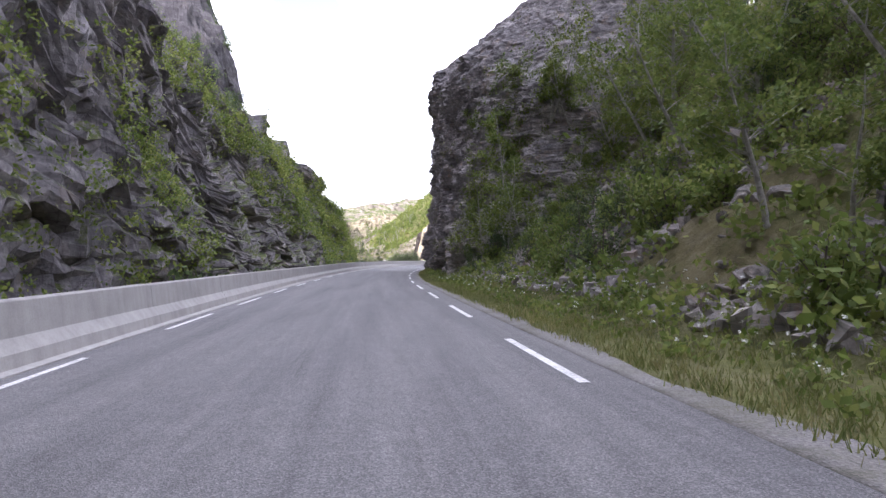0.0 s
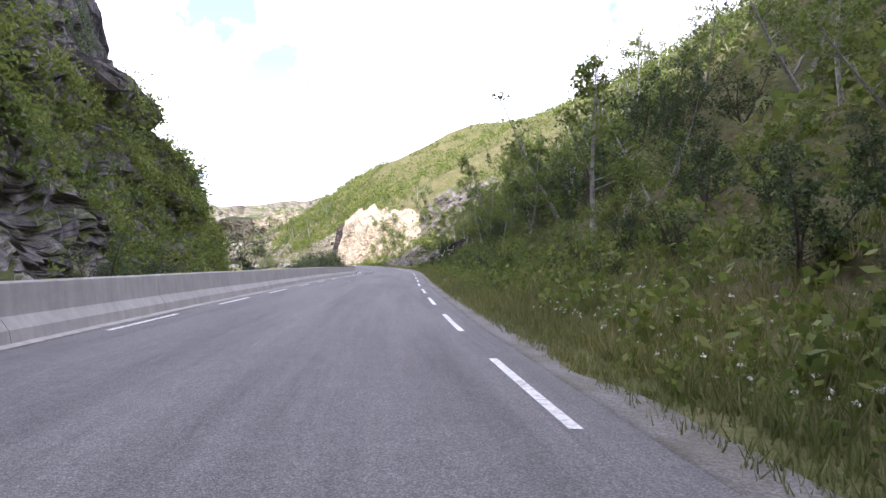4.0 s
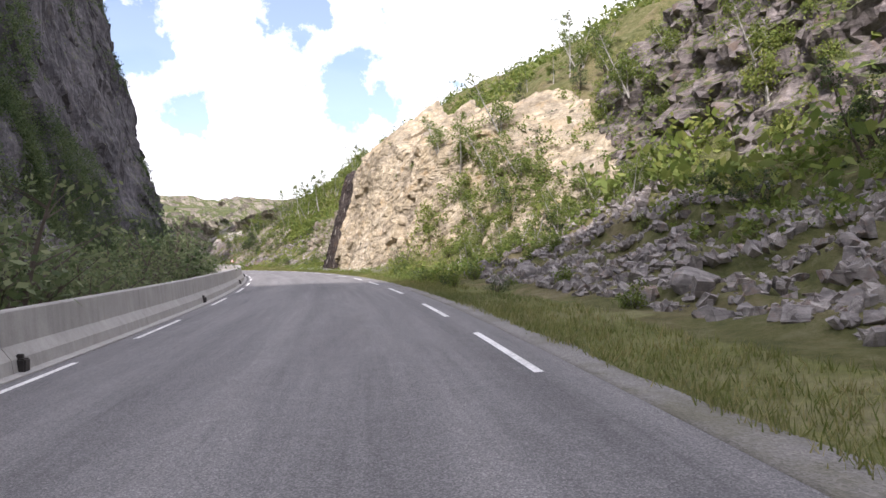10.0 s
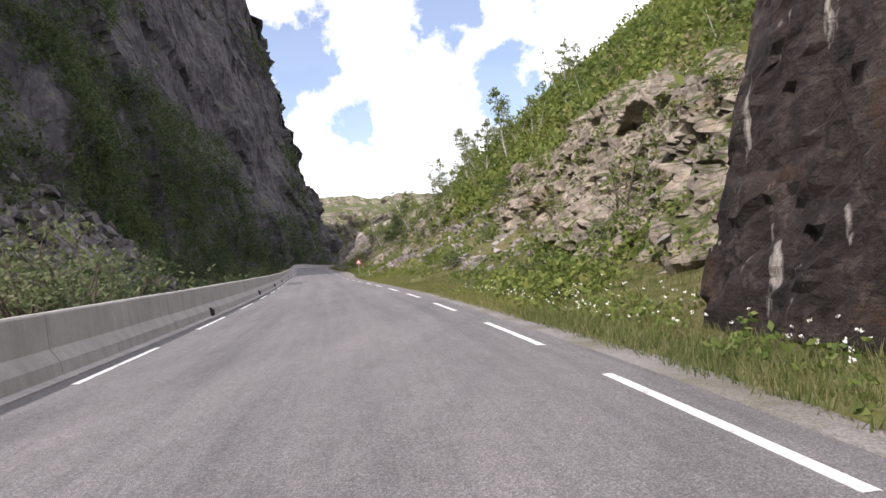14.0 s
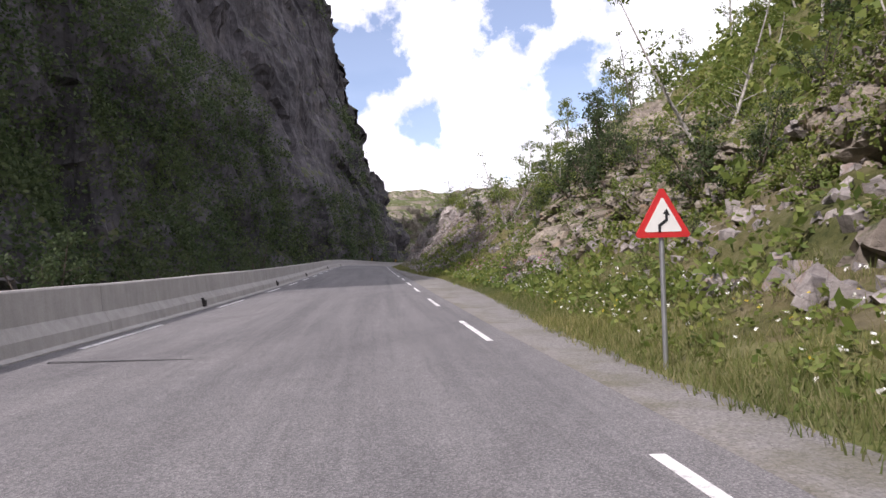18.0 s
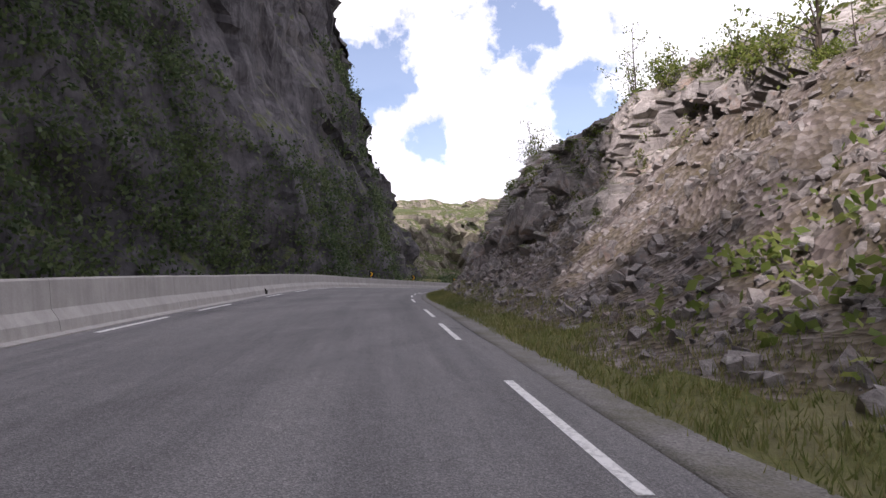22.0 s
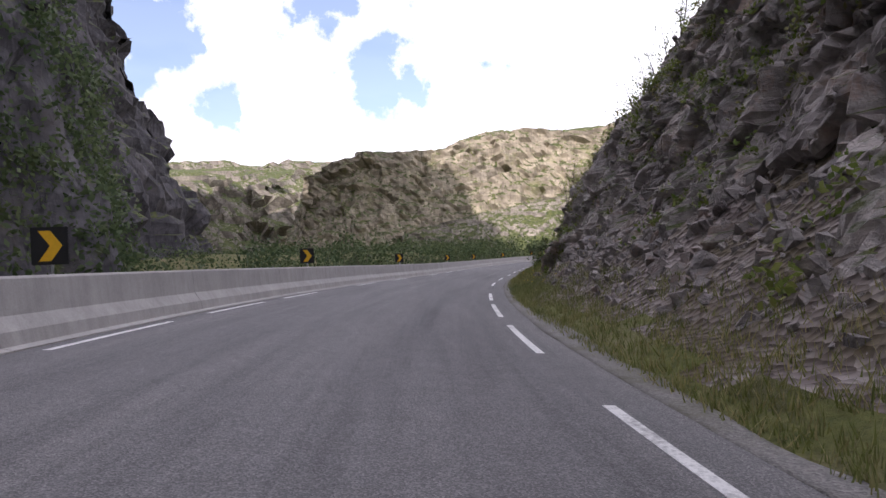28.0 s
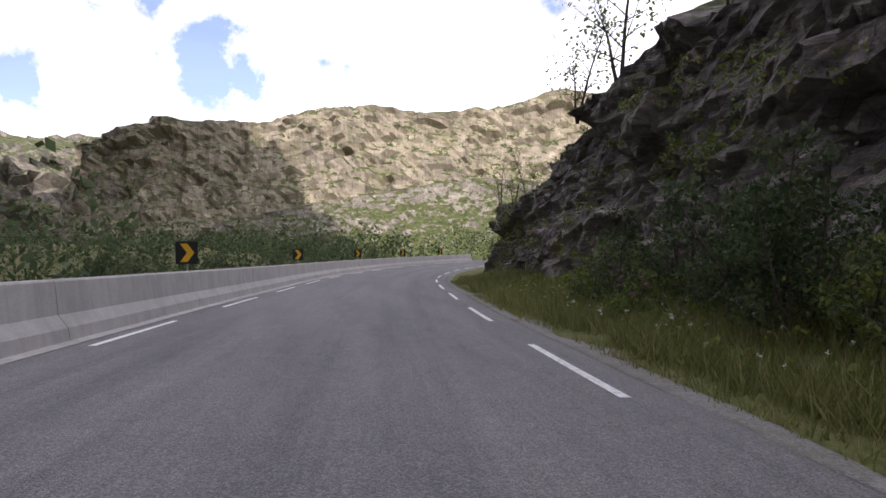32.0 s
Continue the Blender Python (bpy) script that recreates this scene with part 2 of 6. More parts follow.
ROCK_DARK = rock_material("dark gneiss", (0.18, 0.166, 0.17), (0.335, 0.312, 0.312), (0.49, 0.46, 0.45), (0.38, 0.28, 0.21), 0.9, 0.25, 0.0, 0.8, 0.0, 1.6, 0.75)
ROCK_BAND = rock_material("dark brown gneiss", (0.1, 0.088, 0.088), (0.2, 0.175, 0.17), (0.33, 0.295, 0.28), (0.22, 0.16, 0.12), 0.7, 0.4, 0.1, 0.7, 0.0, 1.8, 0.7)
ROCK_GREY = rock_material("grey gneiss", (0.22, 0.2, 0.195), (0.4, 0.366, 0.35), (0.55, 0.512, 0.485), (0.38, 0.26, 0.19), 0.6, 0.2, 0.03, 0.7, 0.0, 1.0, 0.2)
ROCK_TAN = rock_material("tan-grey gneiss", (0.17, 0.15, 0.128), (0.3, 0.262, 0.215), (0.42, 0.375, 0.315), (0.34, 0.24, 0.15), 0.6, 0.2, 0.06, 0.75, 0.0, 1.2, 0.35)
ROCK_OCHRE = rock_material("ochre gneiss", (0.25, 0.225, 0.19), (0.385, 0.325, 0.222), (0.45, 0.405, 0.33), (0.42, 0.3, 0.16), 0.55, 0.3, 0.0, 0.8, 0.0, 1.0, 0.4)
ROCK_LAYER = rock_material("layered brown gneiss", (0.13, 0.115, 0.115), (0.25, 0.225, 0.215), (0.38, 0.345, 0.325), (0.28, 0.2, 0.14), 0.8, 0.35, 0.05, 0.8, 0.0, 2.4, 0.8)
ROCK_WET = rock_material("wet black rock", (0.018, 0.015, 0.014), (0.04, 0.032, 0.029), (0.09, 0.075, 0.065), (0.07, 0.04, 0.025), 0.8, 0.5, 0.0, 1.0, 0.85, 0.9)
# near-black base: the walls' backlit shade is put into the rock colour
ROCK_WALL_SHADE = rock_material("high rock wall", (0.028, 0.0265, 0.03), (0.06, 0.057, 0.063), (0.12, 0.114, 0.121), (0.085, 0.075, 0.07), 0.14, 0.7, 0.03, 0.7, 0.0, 0.7)
ROCK_SIDE = rock_material("grey gorge side rock", (0.08, 0.075, 0.082), (0.16, 0.149, 0.156), (0.27, 0.255, 0.256), (0.19, 0.155, 0.135), 0.3, 0.5, 0.05, 0.8, 0.0, 1.2)
ROCK_RIDGE = rock_material("tan ridge rock", (0.2, 0.18, 0.145), (0.34, 0.295, 0.215), (0.46, 0.405, 0.31), (0.2, 0.2, 0.08), 0.1, 0.45, 0.1, 0.5, 0.0, 0.8)
ROCK_FAR = rock_material("far rock", (0.13, 0.12, 0.105), (0.24, 0.215, 0.175), (0.36, 0.325, 0.27), None, 0.2, 0.3, 0.1, 0.6)
SCREE = rock_material("scree stone", (0.15, 0.137, 0.133), (0.275, 0.252, 0.24), (0.42, 0.392, 0.368), (0.3, 0.205, 0.16), 1.2, 0.0, 0.0, 0.7)


def soil_material():
    m, nt, b = material("slope soil and moss", 0.95, 0, 0.1)
    v = coords(nt)
    n1 = noise_node(nt, v, 0.22, 7, 0.7)
    n2 = noise_node(nt, v, 2.2, 8, 0.75)
    c = ramp(nt, n1, [(0.36, (0.075, 0.098, 0.032)), (0.5, (0.13, 0.14, 0.052)), (0.58, (0.2, 0.168, 0.09)), (0.7, (0.28, 0.235, 0.185))])
    c = mixc(nt, 0.55, c, ramp(nt, n2, [(0.35, (0.03, 0.035, 0.015)), (0.5, (0.12, 0.11, 0.045)), (0.7, (0.26, 0.22, 0.15))]))
    nt.links.new(c, b.inputs["Base Color"])
    bump(nt, b, n2, 0.9, 0.2)
    return m


def rubble_material():
    m, nt, b = material("brown rubble and grit", 0.95, 0, 0.15)
    v = coords(nt)
    vo = nt.nodes.new("ShaderNodeTexVoronoi")
    vo.inputs["Scale"].default_value = 7
    nt.links.new(v, vo.inputs["Vector"])
    n1 = noise_node(nt, v, 0.6, 7, 0.7)
    c = ramp(nt, vo.outputs["Color"], [(0.1, (0.09, 0.072, 0.066)), (0.5, (0.195, 0.162, 0.148)), (0.9, (0.34, 0.3, 0.28))])
    c = mixc(nt, ramp(nt, n1, [(0.42, (0, 0, 0)), (0.6, (0.85, 0.85, 0.85))]), c, ramp(nt, noise_node(nt, v, 5, 6, 0.7), [(0.35, (0.06, 0.05, 0.03)), (0.65, (0.15, 0.12, 0.07))]))
    nt.links.new(c, b.inputs["Base Color"])
    bump(nt, b, vo.outputs["Distance"], 0.9, 0.12)
    return m


def grass_ground_material():
    m, nt, b = material("verge turf", 0.95, 0, 0.1)
    v = coords(nt)
    n1 = noise_node(nt, v, 0.5, 6, 0.7)
    n2 = noise_node(nt, v, 9, 6, 0.7)
    c = ramp(nt, n1, [(0.35, (0.085, 0.105, 0.032)), (0.5, (0.15, 0.15, 0.058)), (0.64, (0.25, 0.215, 0.13))])
    c = mixc(nt, 0.5, c, ramp(nt, n2, [(0.35, (0.03, 0.045, 0.012)), (0.65, (0.17, 0.17, 0.06))]))
    nt.links.new(c, b.inputs["Base Color"])
    bump(nt, b, n2, 0.7, 0.06)
    return m


def gravel_material():
    m, nt, b = material("grey gravel", 0.95, 0, 0.2)
    v = coords(nt)
    vo = nt.nodes.new("ShaderNodeTexVoronoi")
    vo.inputs["Scale"].default_value = 48
    nt.links.new(v, vo.inputs["Vector"])
    c = ramp(nt, vo.outputs["Color"], [(0.1, (0.15, 0.143, 0.137)), (0.9, (0.27, 0.255, 0.24))])
    n1 = noise_node(nt, v, 0.8, 6, 0.7)
    c = mixc(nt, ramp(nt, n1, [(0.45, (0, 0, 0)), (0.65, (0.6, 0.6, 0.6))]), c, (0.10, 0.095, 0.05))
    nt.links.new(c, b.inputs["Base Color"])
    bump(nt, b, vo.outputs["Distance"], 0.5, 0.015)
    return m


def asphalt_material():
    m, nt, b = material("worn asphalt", 0.85, 0, 0.35)
    v = coords(nt)
    uvn = nt.nodes.new("ShaderNodeUVMap")
    uvn.uv_map = "along"
    ump = nt.nodes.new("ShaderNodeMapping")
    ump.inputs["Scale"].default_value = (1.0, 0.035, 1)
    nt.links.new(uvn.outputs[0], ump.inputs[0])
    track = noise_node(nt, ump.outputs[0], 1.3, 5, 0.65)
    seam = noise_node(nt, ump.outputs[0], 9.0, 4, 0.7)
    vo = nt.nodes.new("ShaderNodeTexVoronoi")
    vo.inputs["Scale"].default_value = 90
    nt.links.new(v, vo.inputs["Vector"])
    c = ramp(nt, vo.outputs["Color"], [(0.1, (0.105, 0.101, 0.103)), (0.55, (0.162, 0.156, 0.157)), (0.95, (0.27, 0.262, 0.256))])
    n1 = noise_node(nt, coords(nt, (0.9, 0.1, 1), (0, 0, 12)), 0.8, 6, 0.6)
    c = mixc(nt, 0.75, c, ramp(nt, n1, [(0.3, (0.74, 0.73, 0.74)), (0.5, (1, 1, 1)), (0.72, (1.12, 1.11, 1.1))]), "MULTIPLY")
    n2 = noise_node(nt, v, 3.0, 8, 0.7)
    c = mixc(nt, 0.5, c, ramp(nt, n2, [(0.3, (0.72, 0.72, 0.72)), (0.7, (1.1, 1.1, 1.1))]), "MULTIPLY")
    c = mixc(nt, 0.8, c, ramp(nt, track, [(0.34, (0.72, 0.72, 0.73)), (0.5, (1, 1, 1)), (0.66, (1.18, 1.17, 1.16))]), "MULTIPLY")
    c = mixc(nt, 0.5, c, ramp(nt, seam, [(0.3, (0.7, 0.7, 0.7)), (0.45, (1, 1, 1)), (0.7, (1.12, 1.12, 1.12))]), "MULTIPLY")
    nt.links.new(c, b.inputs["Base Color"])
    bump(nt, b, vo.outputs["Distance"], 0.5, 0.012)
    return m


def paint_material(name, col, wear=0.5):
    m, nt, b = material(name, 0.7, 0, 0.3)
    v = coords(nt)
    n = noise_node(nt, v, 14, 8, 0.75)
    n2 = noise_node(nt, v, 1.3, 4, 0.6)
    mul = nt.nodes.new("ShaderNodeMath")
    mul.operation = "MULTIPLY_ADD"
    nt.links.new(n2, mul.inputs[0])
    mul.inputs[1].default_value = 0.5
    nt.links.new(n, mul.inputs[2])
    c = mixc(nt, ramp(nt, mul.outputs[0], [(0.72, (0, 0, 0)), (0.95, (wear,) * 3)]), col, (0.17, 0.165, 0.165))
    nt.links.new(c, b.inputs["Base Color"])
    return m


def concrete_material():
    m, nt, b = material("weathered concrete", 0.9, 0, 0.25)
    n1 = noise_node(nt, coords(nt), 1.2, 7, 0.7)
    n2 = noise_node(nt, coords(nt, (3, 3, 0.25)), 1.6, 6, 0.65)
    n3 = noise_node(nt, coords(nt), 35, 4, 0.7)
    c = ramp(nt, n1, [(0.3, (0.33, 0.315, 0.297)), (0.7, (0.43, 0.41, 0.387))])
    c = mixc(nt, 0.3, c, ramp(nt, n2, [(0.35, (0.6, 0.59, 0.58)), (0.6, (1.05, 1.05, 1.05))]), "MULTIPLY")
    c = mixc(nt, 0.4, c, ramp(nt, n3, [(0.3, (0.7, 0.7, 0.7)), (0.7, (1.15, 1.15, 1.15))]), "MULTIPLY")
    nt.links.new(c, b.inputs["Base Color"])
    bump(nt, b, n3, 0.35, 0.01)
    return m


def plain(name, col, rough=0.6, metal=0.0, vary=0.25):
    m, nt, b = material(name, rough, metal, 0.4)
    n = noise_node(nt, coords(nt), 6, 5, 0.7)
    nt.links.new(ramp(nt, n, [(0.3, tuple(x * (1 - vary) for x in col)), (0.7, tuple(min(1, x * (1 + vary)) for x in col))]), b.inputs["Base Color"])
    return m


def leaf_material(name, cols, island=True):
    m, nt, b = material(name, 0.6, 0, 0.25)
    if island:
        geo = nt.nodes.new("ShaderNodeNewGeometry")
        rnd = geo.outputs["Random Per Island"]
    else:
        oi = nt.nodes.new("ShaderNodeObjectInfo")
        rnd = oi.outputs["Random"]
    c = ramp(nt, rnd, [(i / (len(cols) - 1), c) for i, c in enumerate(cols)])
    big = noise_node(nt, coords(nt), 0.12, 4, 0.6)
    c = mixc(nt, 0.7, c, ramp(nt, big, [(0.35, (0.62, 0.72, 0.62)), (0.65, (1.3, 1.2, 1.0))]), "MULTIPLY")
    nt.links.new(c, b.inputs["Base Color"])
    tr = nt.nodes.new("ShaderNodeBsdfTranslucent")
    nt.links.new(c, tr.inputs["Color"])
    mx = nt.nodes.new("ShaderNodeMixShader")
    mx.inputs[0].default_value = 0.45
    nt.links.new(b.outputs[0], mx.inputs[1])
    nt.links.new(tr.outputs[0], mx.inputs[2])
    nt.links.new(mx.outputs[0], nt.nodes["Material Output"].inputs["Surface"])
    return m


SOIL, TURF, GRAVEL, RUBBLE, ASPHALT = soil_material(), grass_ground_material(), gravel_material(), rubble_material(), asphalt_material()
WHITE_PAINT = paint_material("worn white road paint", (0.72, 0.71, 0.69), 0.75)
TAR = plain("black crack sealant", (0.035, 0.034, 0.035), 0.7)
PATCH = plain("dark asphalt patch", (0.075, 0.073, 0.075), 0.85)
CONCRETE = concrete_material()
RUBBER = plain("dark rubber fitting", (0.035, 0.03, 0.028), 0.7)
STEEL = plain("galvanised steel", (0.42, 0.43, 0.44), 0.45, 0.8, 0.15)
BARK = plain("birch bark", (0.36, 0.34, 0.31), 0.9, 0, 0.6)
BARK_DARK = plain("dark bark", (0.10, 0.08, 0.065), 0.95, 0, 0.4)
LEAF = leaf_material("birch leaves", [(0.11, 0.155, 0.04), (0.18, 0.235, 0.062), (0.27, 0.295, 0.095)])
LEAF_DEEP = leaf_material("alder leaves", [(0.047, 0.073, 0.034), (0.08, 0.113, 0.052), (0.115, 0.147, 0.072)])
LEAF_WILLOW = leaf_material("grey willow leaves", [(0.1, 0.135, 0.065), (0.16, 0.195, 0.1), (0.22, 0.245, 0.145)])
NEEDLE = leaf_material("pine needles", [(0.02, 0.04, 0.018), (0.035, 0.055, 0.022), (0.05, 0.075, 0.03)])
GRASS = leaf_material("verge grass", [(0.12, 0.155, 0.045), (0.19, 0.205, 0.075), (0.35, 0.31, 0.175)])
PETAL = plain("white petals", (0.8, 0.8, 0.74), 0.6, 0, 0.1)
PETAL_PINK = plain("pink willowherb petals", (0.45, 0.12, 0.32), 0.6, 0, 0.3)
PETAL_YELLOW = plain("yellow petals", (0.65, 0.5, 0.05), 0.6, 0, 0.2)
YELLOW = plain("yellow retroreflective sheet", (0.75, 0.42, 0.02), 0.5, 0, 0.1)
BLACK = plain("black sign sheet", (0.018, 0.018, 0.02), 0.5)
RED = plain("red sign border", (0.55, 0.03, 0.03), 0.5, 0, 0.1)
SIGN_WHITE = plain("white sign face", (0.75, 0.74, 0.7), 0.5, 0, 0.05)


def water_material():
    m, nt, b = material("river water", 0.15, 0, 0.5)
    n = noise_node(nt, coords(nt, (0.6, 0.25, 1)), 1.2, 6, 0.65)
    nt.links.new(ramp(nt, n, [(0.5, (0.02, 0.03, 0.03)), (0.68, (0.3, 0.33, 0.34))]), b.inputs["Base Color"])
    bump(nt, b, n, 0.5, 0.2)
    return m


def foam_material():
    m, nt, b = material("white falling water", 0.35, 0, 0.5)
    n = noise_node(nt, coords(nt, (5, 5, 1.2)), 1.5, 6, 0.7)
    nt.links.new(ramp(nt, n, [(0.3, (0.42, 0.46, 0.5)), (0.6, (0.85, 0.87, 0.9))]), b.inputs["Base Color"])
    bump(nt, b, n, 0.6, 0.05)
    return m


WATER, FOAM = water_material(), foam_material()


# ---- numeric helpers ----
def hash01(ix, iy, iz, seed):
    h = (ix * 374761393 + iy * 668265263 + iz * 2147483647 + seed * 1274126177) & 0xFFFFFFFF
    h = ((h ^ (h >> 13)) * 1274126177) & 0xFFFFFFFF
    h = ((h ^ (h >> 16)) * 2246822519) & 0xFFFFFFFF
    return ((h ^ (h >> 15)) & 0xFFFFFF) / float(0xFFFFFF)


def vnoise(p, seed=0):
    """Smooth value noise in 0..1 for rows of points."""
    i = np.floor(p).astype(np.int64)
    f = p - i
    f = f * f * (3 - 2 * f)
    out = 0
    for dx in (0, 1):
        for dy in (0, 1):
            for dz in (0, 1):
                w = (f[:, 0] if dx else 1 - f[:, 0]) * (f[:, 1] if dy else 1 - f[:, 1]) * (f[:, 2] if dz else 1 - f[:, 2])
                out = out + w * hash01(i[:, 0] + dx, i[:, 1] + dy, i[:, 2] + dz, seed)
    return out


def fbm(p, octaves=4, seed=0):
    out, a, tot = 0, 1.0, 0
    for k in range(octaves):
        out = out + a * vnoise(p * 2 ** k + 17.3 * k, seed + k)
        tot += a
        a *= 0.5
    return out / tot


def facets(p, seed=0, tilt=0.8):
    """Broken-block relief: each cell of a jittered lattice is a tilted plane at its own depth. About -1..1."""
    i = np.floor(p).astype(np.int64)
    best = np.full(len(p), 1e9)
    val = np.zeros(len(p))
    for dx in (-1, 0, 1):
        for dy in (-1, 0, 1):
            for dz in (-1, 0, 1):
                c = i + (dx, dy, dz)
                r = [hash01(c[:, 0], c[:, 1], c[:, 2], seed + k) for k in range(7)]
                q = c + np.stack(r[:3], 1)
                v = p - q
                d = (v * v).sum(1)
                near = d < best
                cand = (r[3] * 2 - 1) + tilt * ((r[4] * 2 - 1) * v[:, 0] + (r[5] * 2 - 1) * v[:, 1] + (r[6] * 2 - 1) * v[:, 2])
                best = np.where(near, d, best)
                val = np.where(near, cand, val)
    return val


def mesh_from(name, verts, faces, mats, smooth=False, index=None):
    me = bpy.data.meshes.new(name)
    me.from_pydata(np.asarray(verts).tolist(), [], np.asarray(faces).tolist() if not isinstance(faces, list) else faces)
    for m in mats if isinstance(mats, (list, tuple)) else [mats]:
        me.materials.append(m)
    if smooth:
        me.polygons.foreach_set("use_smooth", [True] * len(me.polygons))
    if index is not None:
        me.polygons.foreach_set("material_index", index)
    me.update()
    return me


def thing(name, label, category, group="", kind=""):
    return tagged(new(name), label, category, group, kind)


def solid(name, me, label="", category="", group="", kind=""):
    return tagged(new(name, me), label, category, group, kind)


def part(name, bm, mat, parent, label=""):
    """Links a bmesh, or a ready mesh, as one mesh object under a thing or a part."""
    if isinstance(bm, bmesh.types.BMesh):
        me = bpy.data.meshes.new(name)
        bm.to_mesh(me)
        bm.free()
        me.materials.append(mat)
    else:
        me = bm
    ob = new(name, me)
    ob.parent = parent
    return tagged(ob, label)


def grid_faces(nu, nv, flip=False):
    a = (np.arange(nu - 1)[:, None] * nv + np.arange(nv - 1)[None, :]).ravel()
    f = np.stack([a, a + nv, a + nv + 1, a + 1], 1)
    return f[:, ::-1] if flip else f


def box(bm, lo, hi, m=None, bevel=0.0):
    r = bmesh.ops.create_cube(bm, size=1.0)
    vs = r["verts"]
    for v in vs:
        v.co = Vector([lo[k] + (v.co[k] + 0.5) * (hi[k] - lo[k]) for k in range(3)])
    if bevel:
        es = list({e for v in vs for e in v.link_edges})
        b = bmesh.ops.bevel(bm, geom=es, offset=bevel, segments=2, affect="EDGES")
        vs = list({v for f in b["faces"] for v in f.verts} | {v for v in vs if v.is_valid})
    if m is not None:
        for v in vs:
            v.co = m @ v.co
    return vs


def tube(pts, radii, sides=6):
    """Vertices and faces of a tapered tube through the points."""
    pts = np.asarray(pts, float)
    n = len(pts)
    tan = np.gradient(pts, axis=0)
    tan /= np.linalg.norm(tan, axis=1)[:, None] + 1e-9
    ref = np.array([0.31, 0.95, 0.05])
    u = np.cross(tan, ref)
    u /= np.linalg.norm(u, axis=1)[:, None] + 1e-9
    w = np.cross(tan, u)
    a = np.arange(sides) * 2 * np.pi / sides
    v = pts[:, None, :] + np.asarray(radii)[:, None, None] * (np.cos(a)[None, :, None] * u[:, None, :] + np.sin(a)[None, :, None] * w[:, None, :])
    f = []
    for i in range(n - 1):
        for k in range(sides):
            f.append([i * sides + k, i * sides + (k + 1) % sides, (i + 1) * sides + (k + 1) % sides, (i + 1) * sides + k])
    return v.reshape(-1, 3), np.array(f)


# ---- the road's line ----
# right-hand edge line, a point every 20 m or so: x, y, z
EDGE_A = [(6.9, -39.0, 0.05), (4.5, -19.5, 0.03), (2.11, 0.25, 0.0), (-0.25, 20.04, -0.04), (-2.16, 39.81, -0.1), (-3.02, 59.65, -0.15), (-2.71, 79.53, -0.2), (-1.5, 99.41, -0.25),
          (0.1, 119.3, -0.3), (1.58, 139.24, -0.33), (2.1, 159.3, -0.33), (1.1, 179.37, -0.28), (-1.58, 199.31, -0.13), (-5.94, 219.02, -0.07), (-12.03, 238.18, -0.1), (-19.67, 256.76, -0.19)]
EDGE_B = [(-28.15, 274.91, -0.34), (-36.96, 292.8, -0.5), (-45.68, 310.76, -0.53), (-54.41, 328.73, -0.38), (-63.26, 346.61, -0.14), (-72.03, 364.51, 0.12), (-80.25, 382.62, 0.12), (-86.42, 401.34, -0.13),
          (-89.51, 420.73, -0.5), (-89.33, 440.45, -1.02), (-87.0, 460.2, -1.61), (-84.1, 480.0, -2.15), (-80.0, 499.5, -2.6), (-72.6, 518.0, -2.9), (-61.5, 534.6, -3.1), (-48.0, 549.2, -3.2), (-33.5, 562.9, -3.2)]
EDGE = np.array(EDGE_A + EDGE_B)
S_KNOT = -39.9 + 19.955 * np.arange(len(EDGE))


def spline(knots, vals, s):
    """Catmull-Rom through evenly spaced knots, straight beyond the ends."""
    s = np.atleast_1d(np.asarray(s, float))
    h = knots[1] - knots[0]
    u = (s - knots[0]) / h
    i = np.clip(np.floor(u).astype(int), 0, len(knots) - 2)
    f = (u - i)[:, None]
    n = len(knots)
    ext = np.vstack([2 * vals[0] - vals[1], vals, 2 * vals[-1] - vals[-2]])
    a, b, c, d = ext[i], ext[i + 1], ext[i + 2], ext[i + 3]
    mid = 0.5 * (2 * b + (c - a) * f + (2 * a - 5 * b + 4 * c - d) * f ** 2 + (3 * b - a - 3 * c + d) * f ** 3)
    lo = vals[0] + (vals[1] - vals[0]) * u[:, None]
    hi = vals[-1] + (vals[-1] - vals[-2]) * (u - (n - 1))[:, None]
    return np.where((u < 0)[:, None], lo, np.where((u > n - 1)[:, None], hi, mid))


def line(s):
    """Edge-line point and the unit vector to the right, for each s."""
    p = spline(S_KNOT, EDGE, s)
    t = spline(S_KNOT, EDGE, np.atleast_1d(s) + 0.5) - spline(S_KNOT, EDGE, np.atleast_1d(s) - 0.5)
    t /= np.hypot(t[:, 0], t[:, 1])[:, None]
    return p, np.stack([t[:, 1], -t[:, 0], np.zeros(len(t))], 1)


# height of the left edge line over the right one (the road is banked in its bends)
RISE = np.array([(-40, 0), (8, 0.03), (40, 0.1), (70, 0.22), (117, 0.08), (148, -0.2), (173, -0.32), (200, -0.25), (232, -0.07), (280, 0.06), (320, 0.18), (386, 0.26), (407, 0.45), (417, 0.45), (443, 0.33), (467, 0.19), (482, 0.15), (560, 0.15)])
WIDTH = 6.2
SHOULDER = np.array([(-40, 1.0), (60, 0.9), (150, 1.1), (255, 0.9), (285, 0.9), (312, 1.4), (325, 2.4), (342, 2.6), (354, 1.7), (370, 1.1), (420, 0.9), (560, 0.9)])


def rp(s, d, h=0.0):
    """Place at s along the road, d to the right of the right edge line and h over the road."""
    p, n = line(s)
    rise = np.interp(np.atleast_1d(s), RISE[:, 0], RISE[:, 1])
    d = np.broadcast_to(np.asarray(d, float), (len(p),))
    q = p + n * d[:, None]
    q[:, 2] += rise * np.clip(-d / WIDTH, -0.1, 1.2) + h
    return q


def rp1(s, d, h=0.0):
    return Vector(rp([s], [d], h)[0])


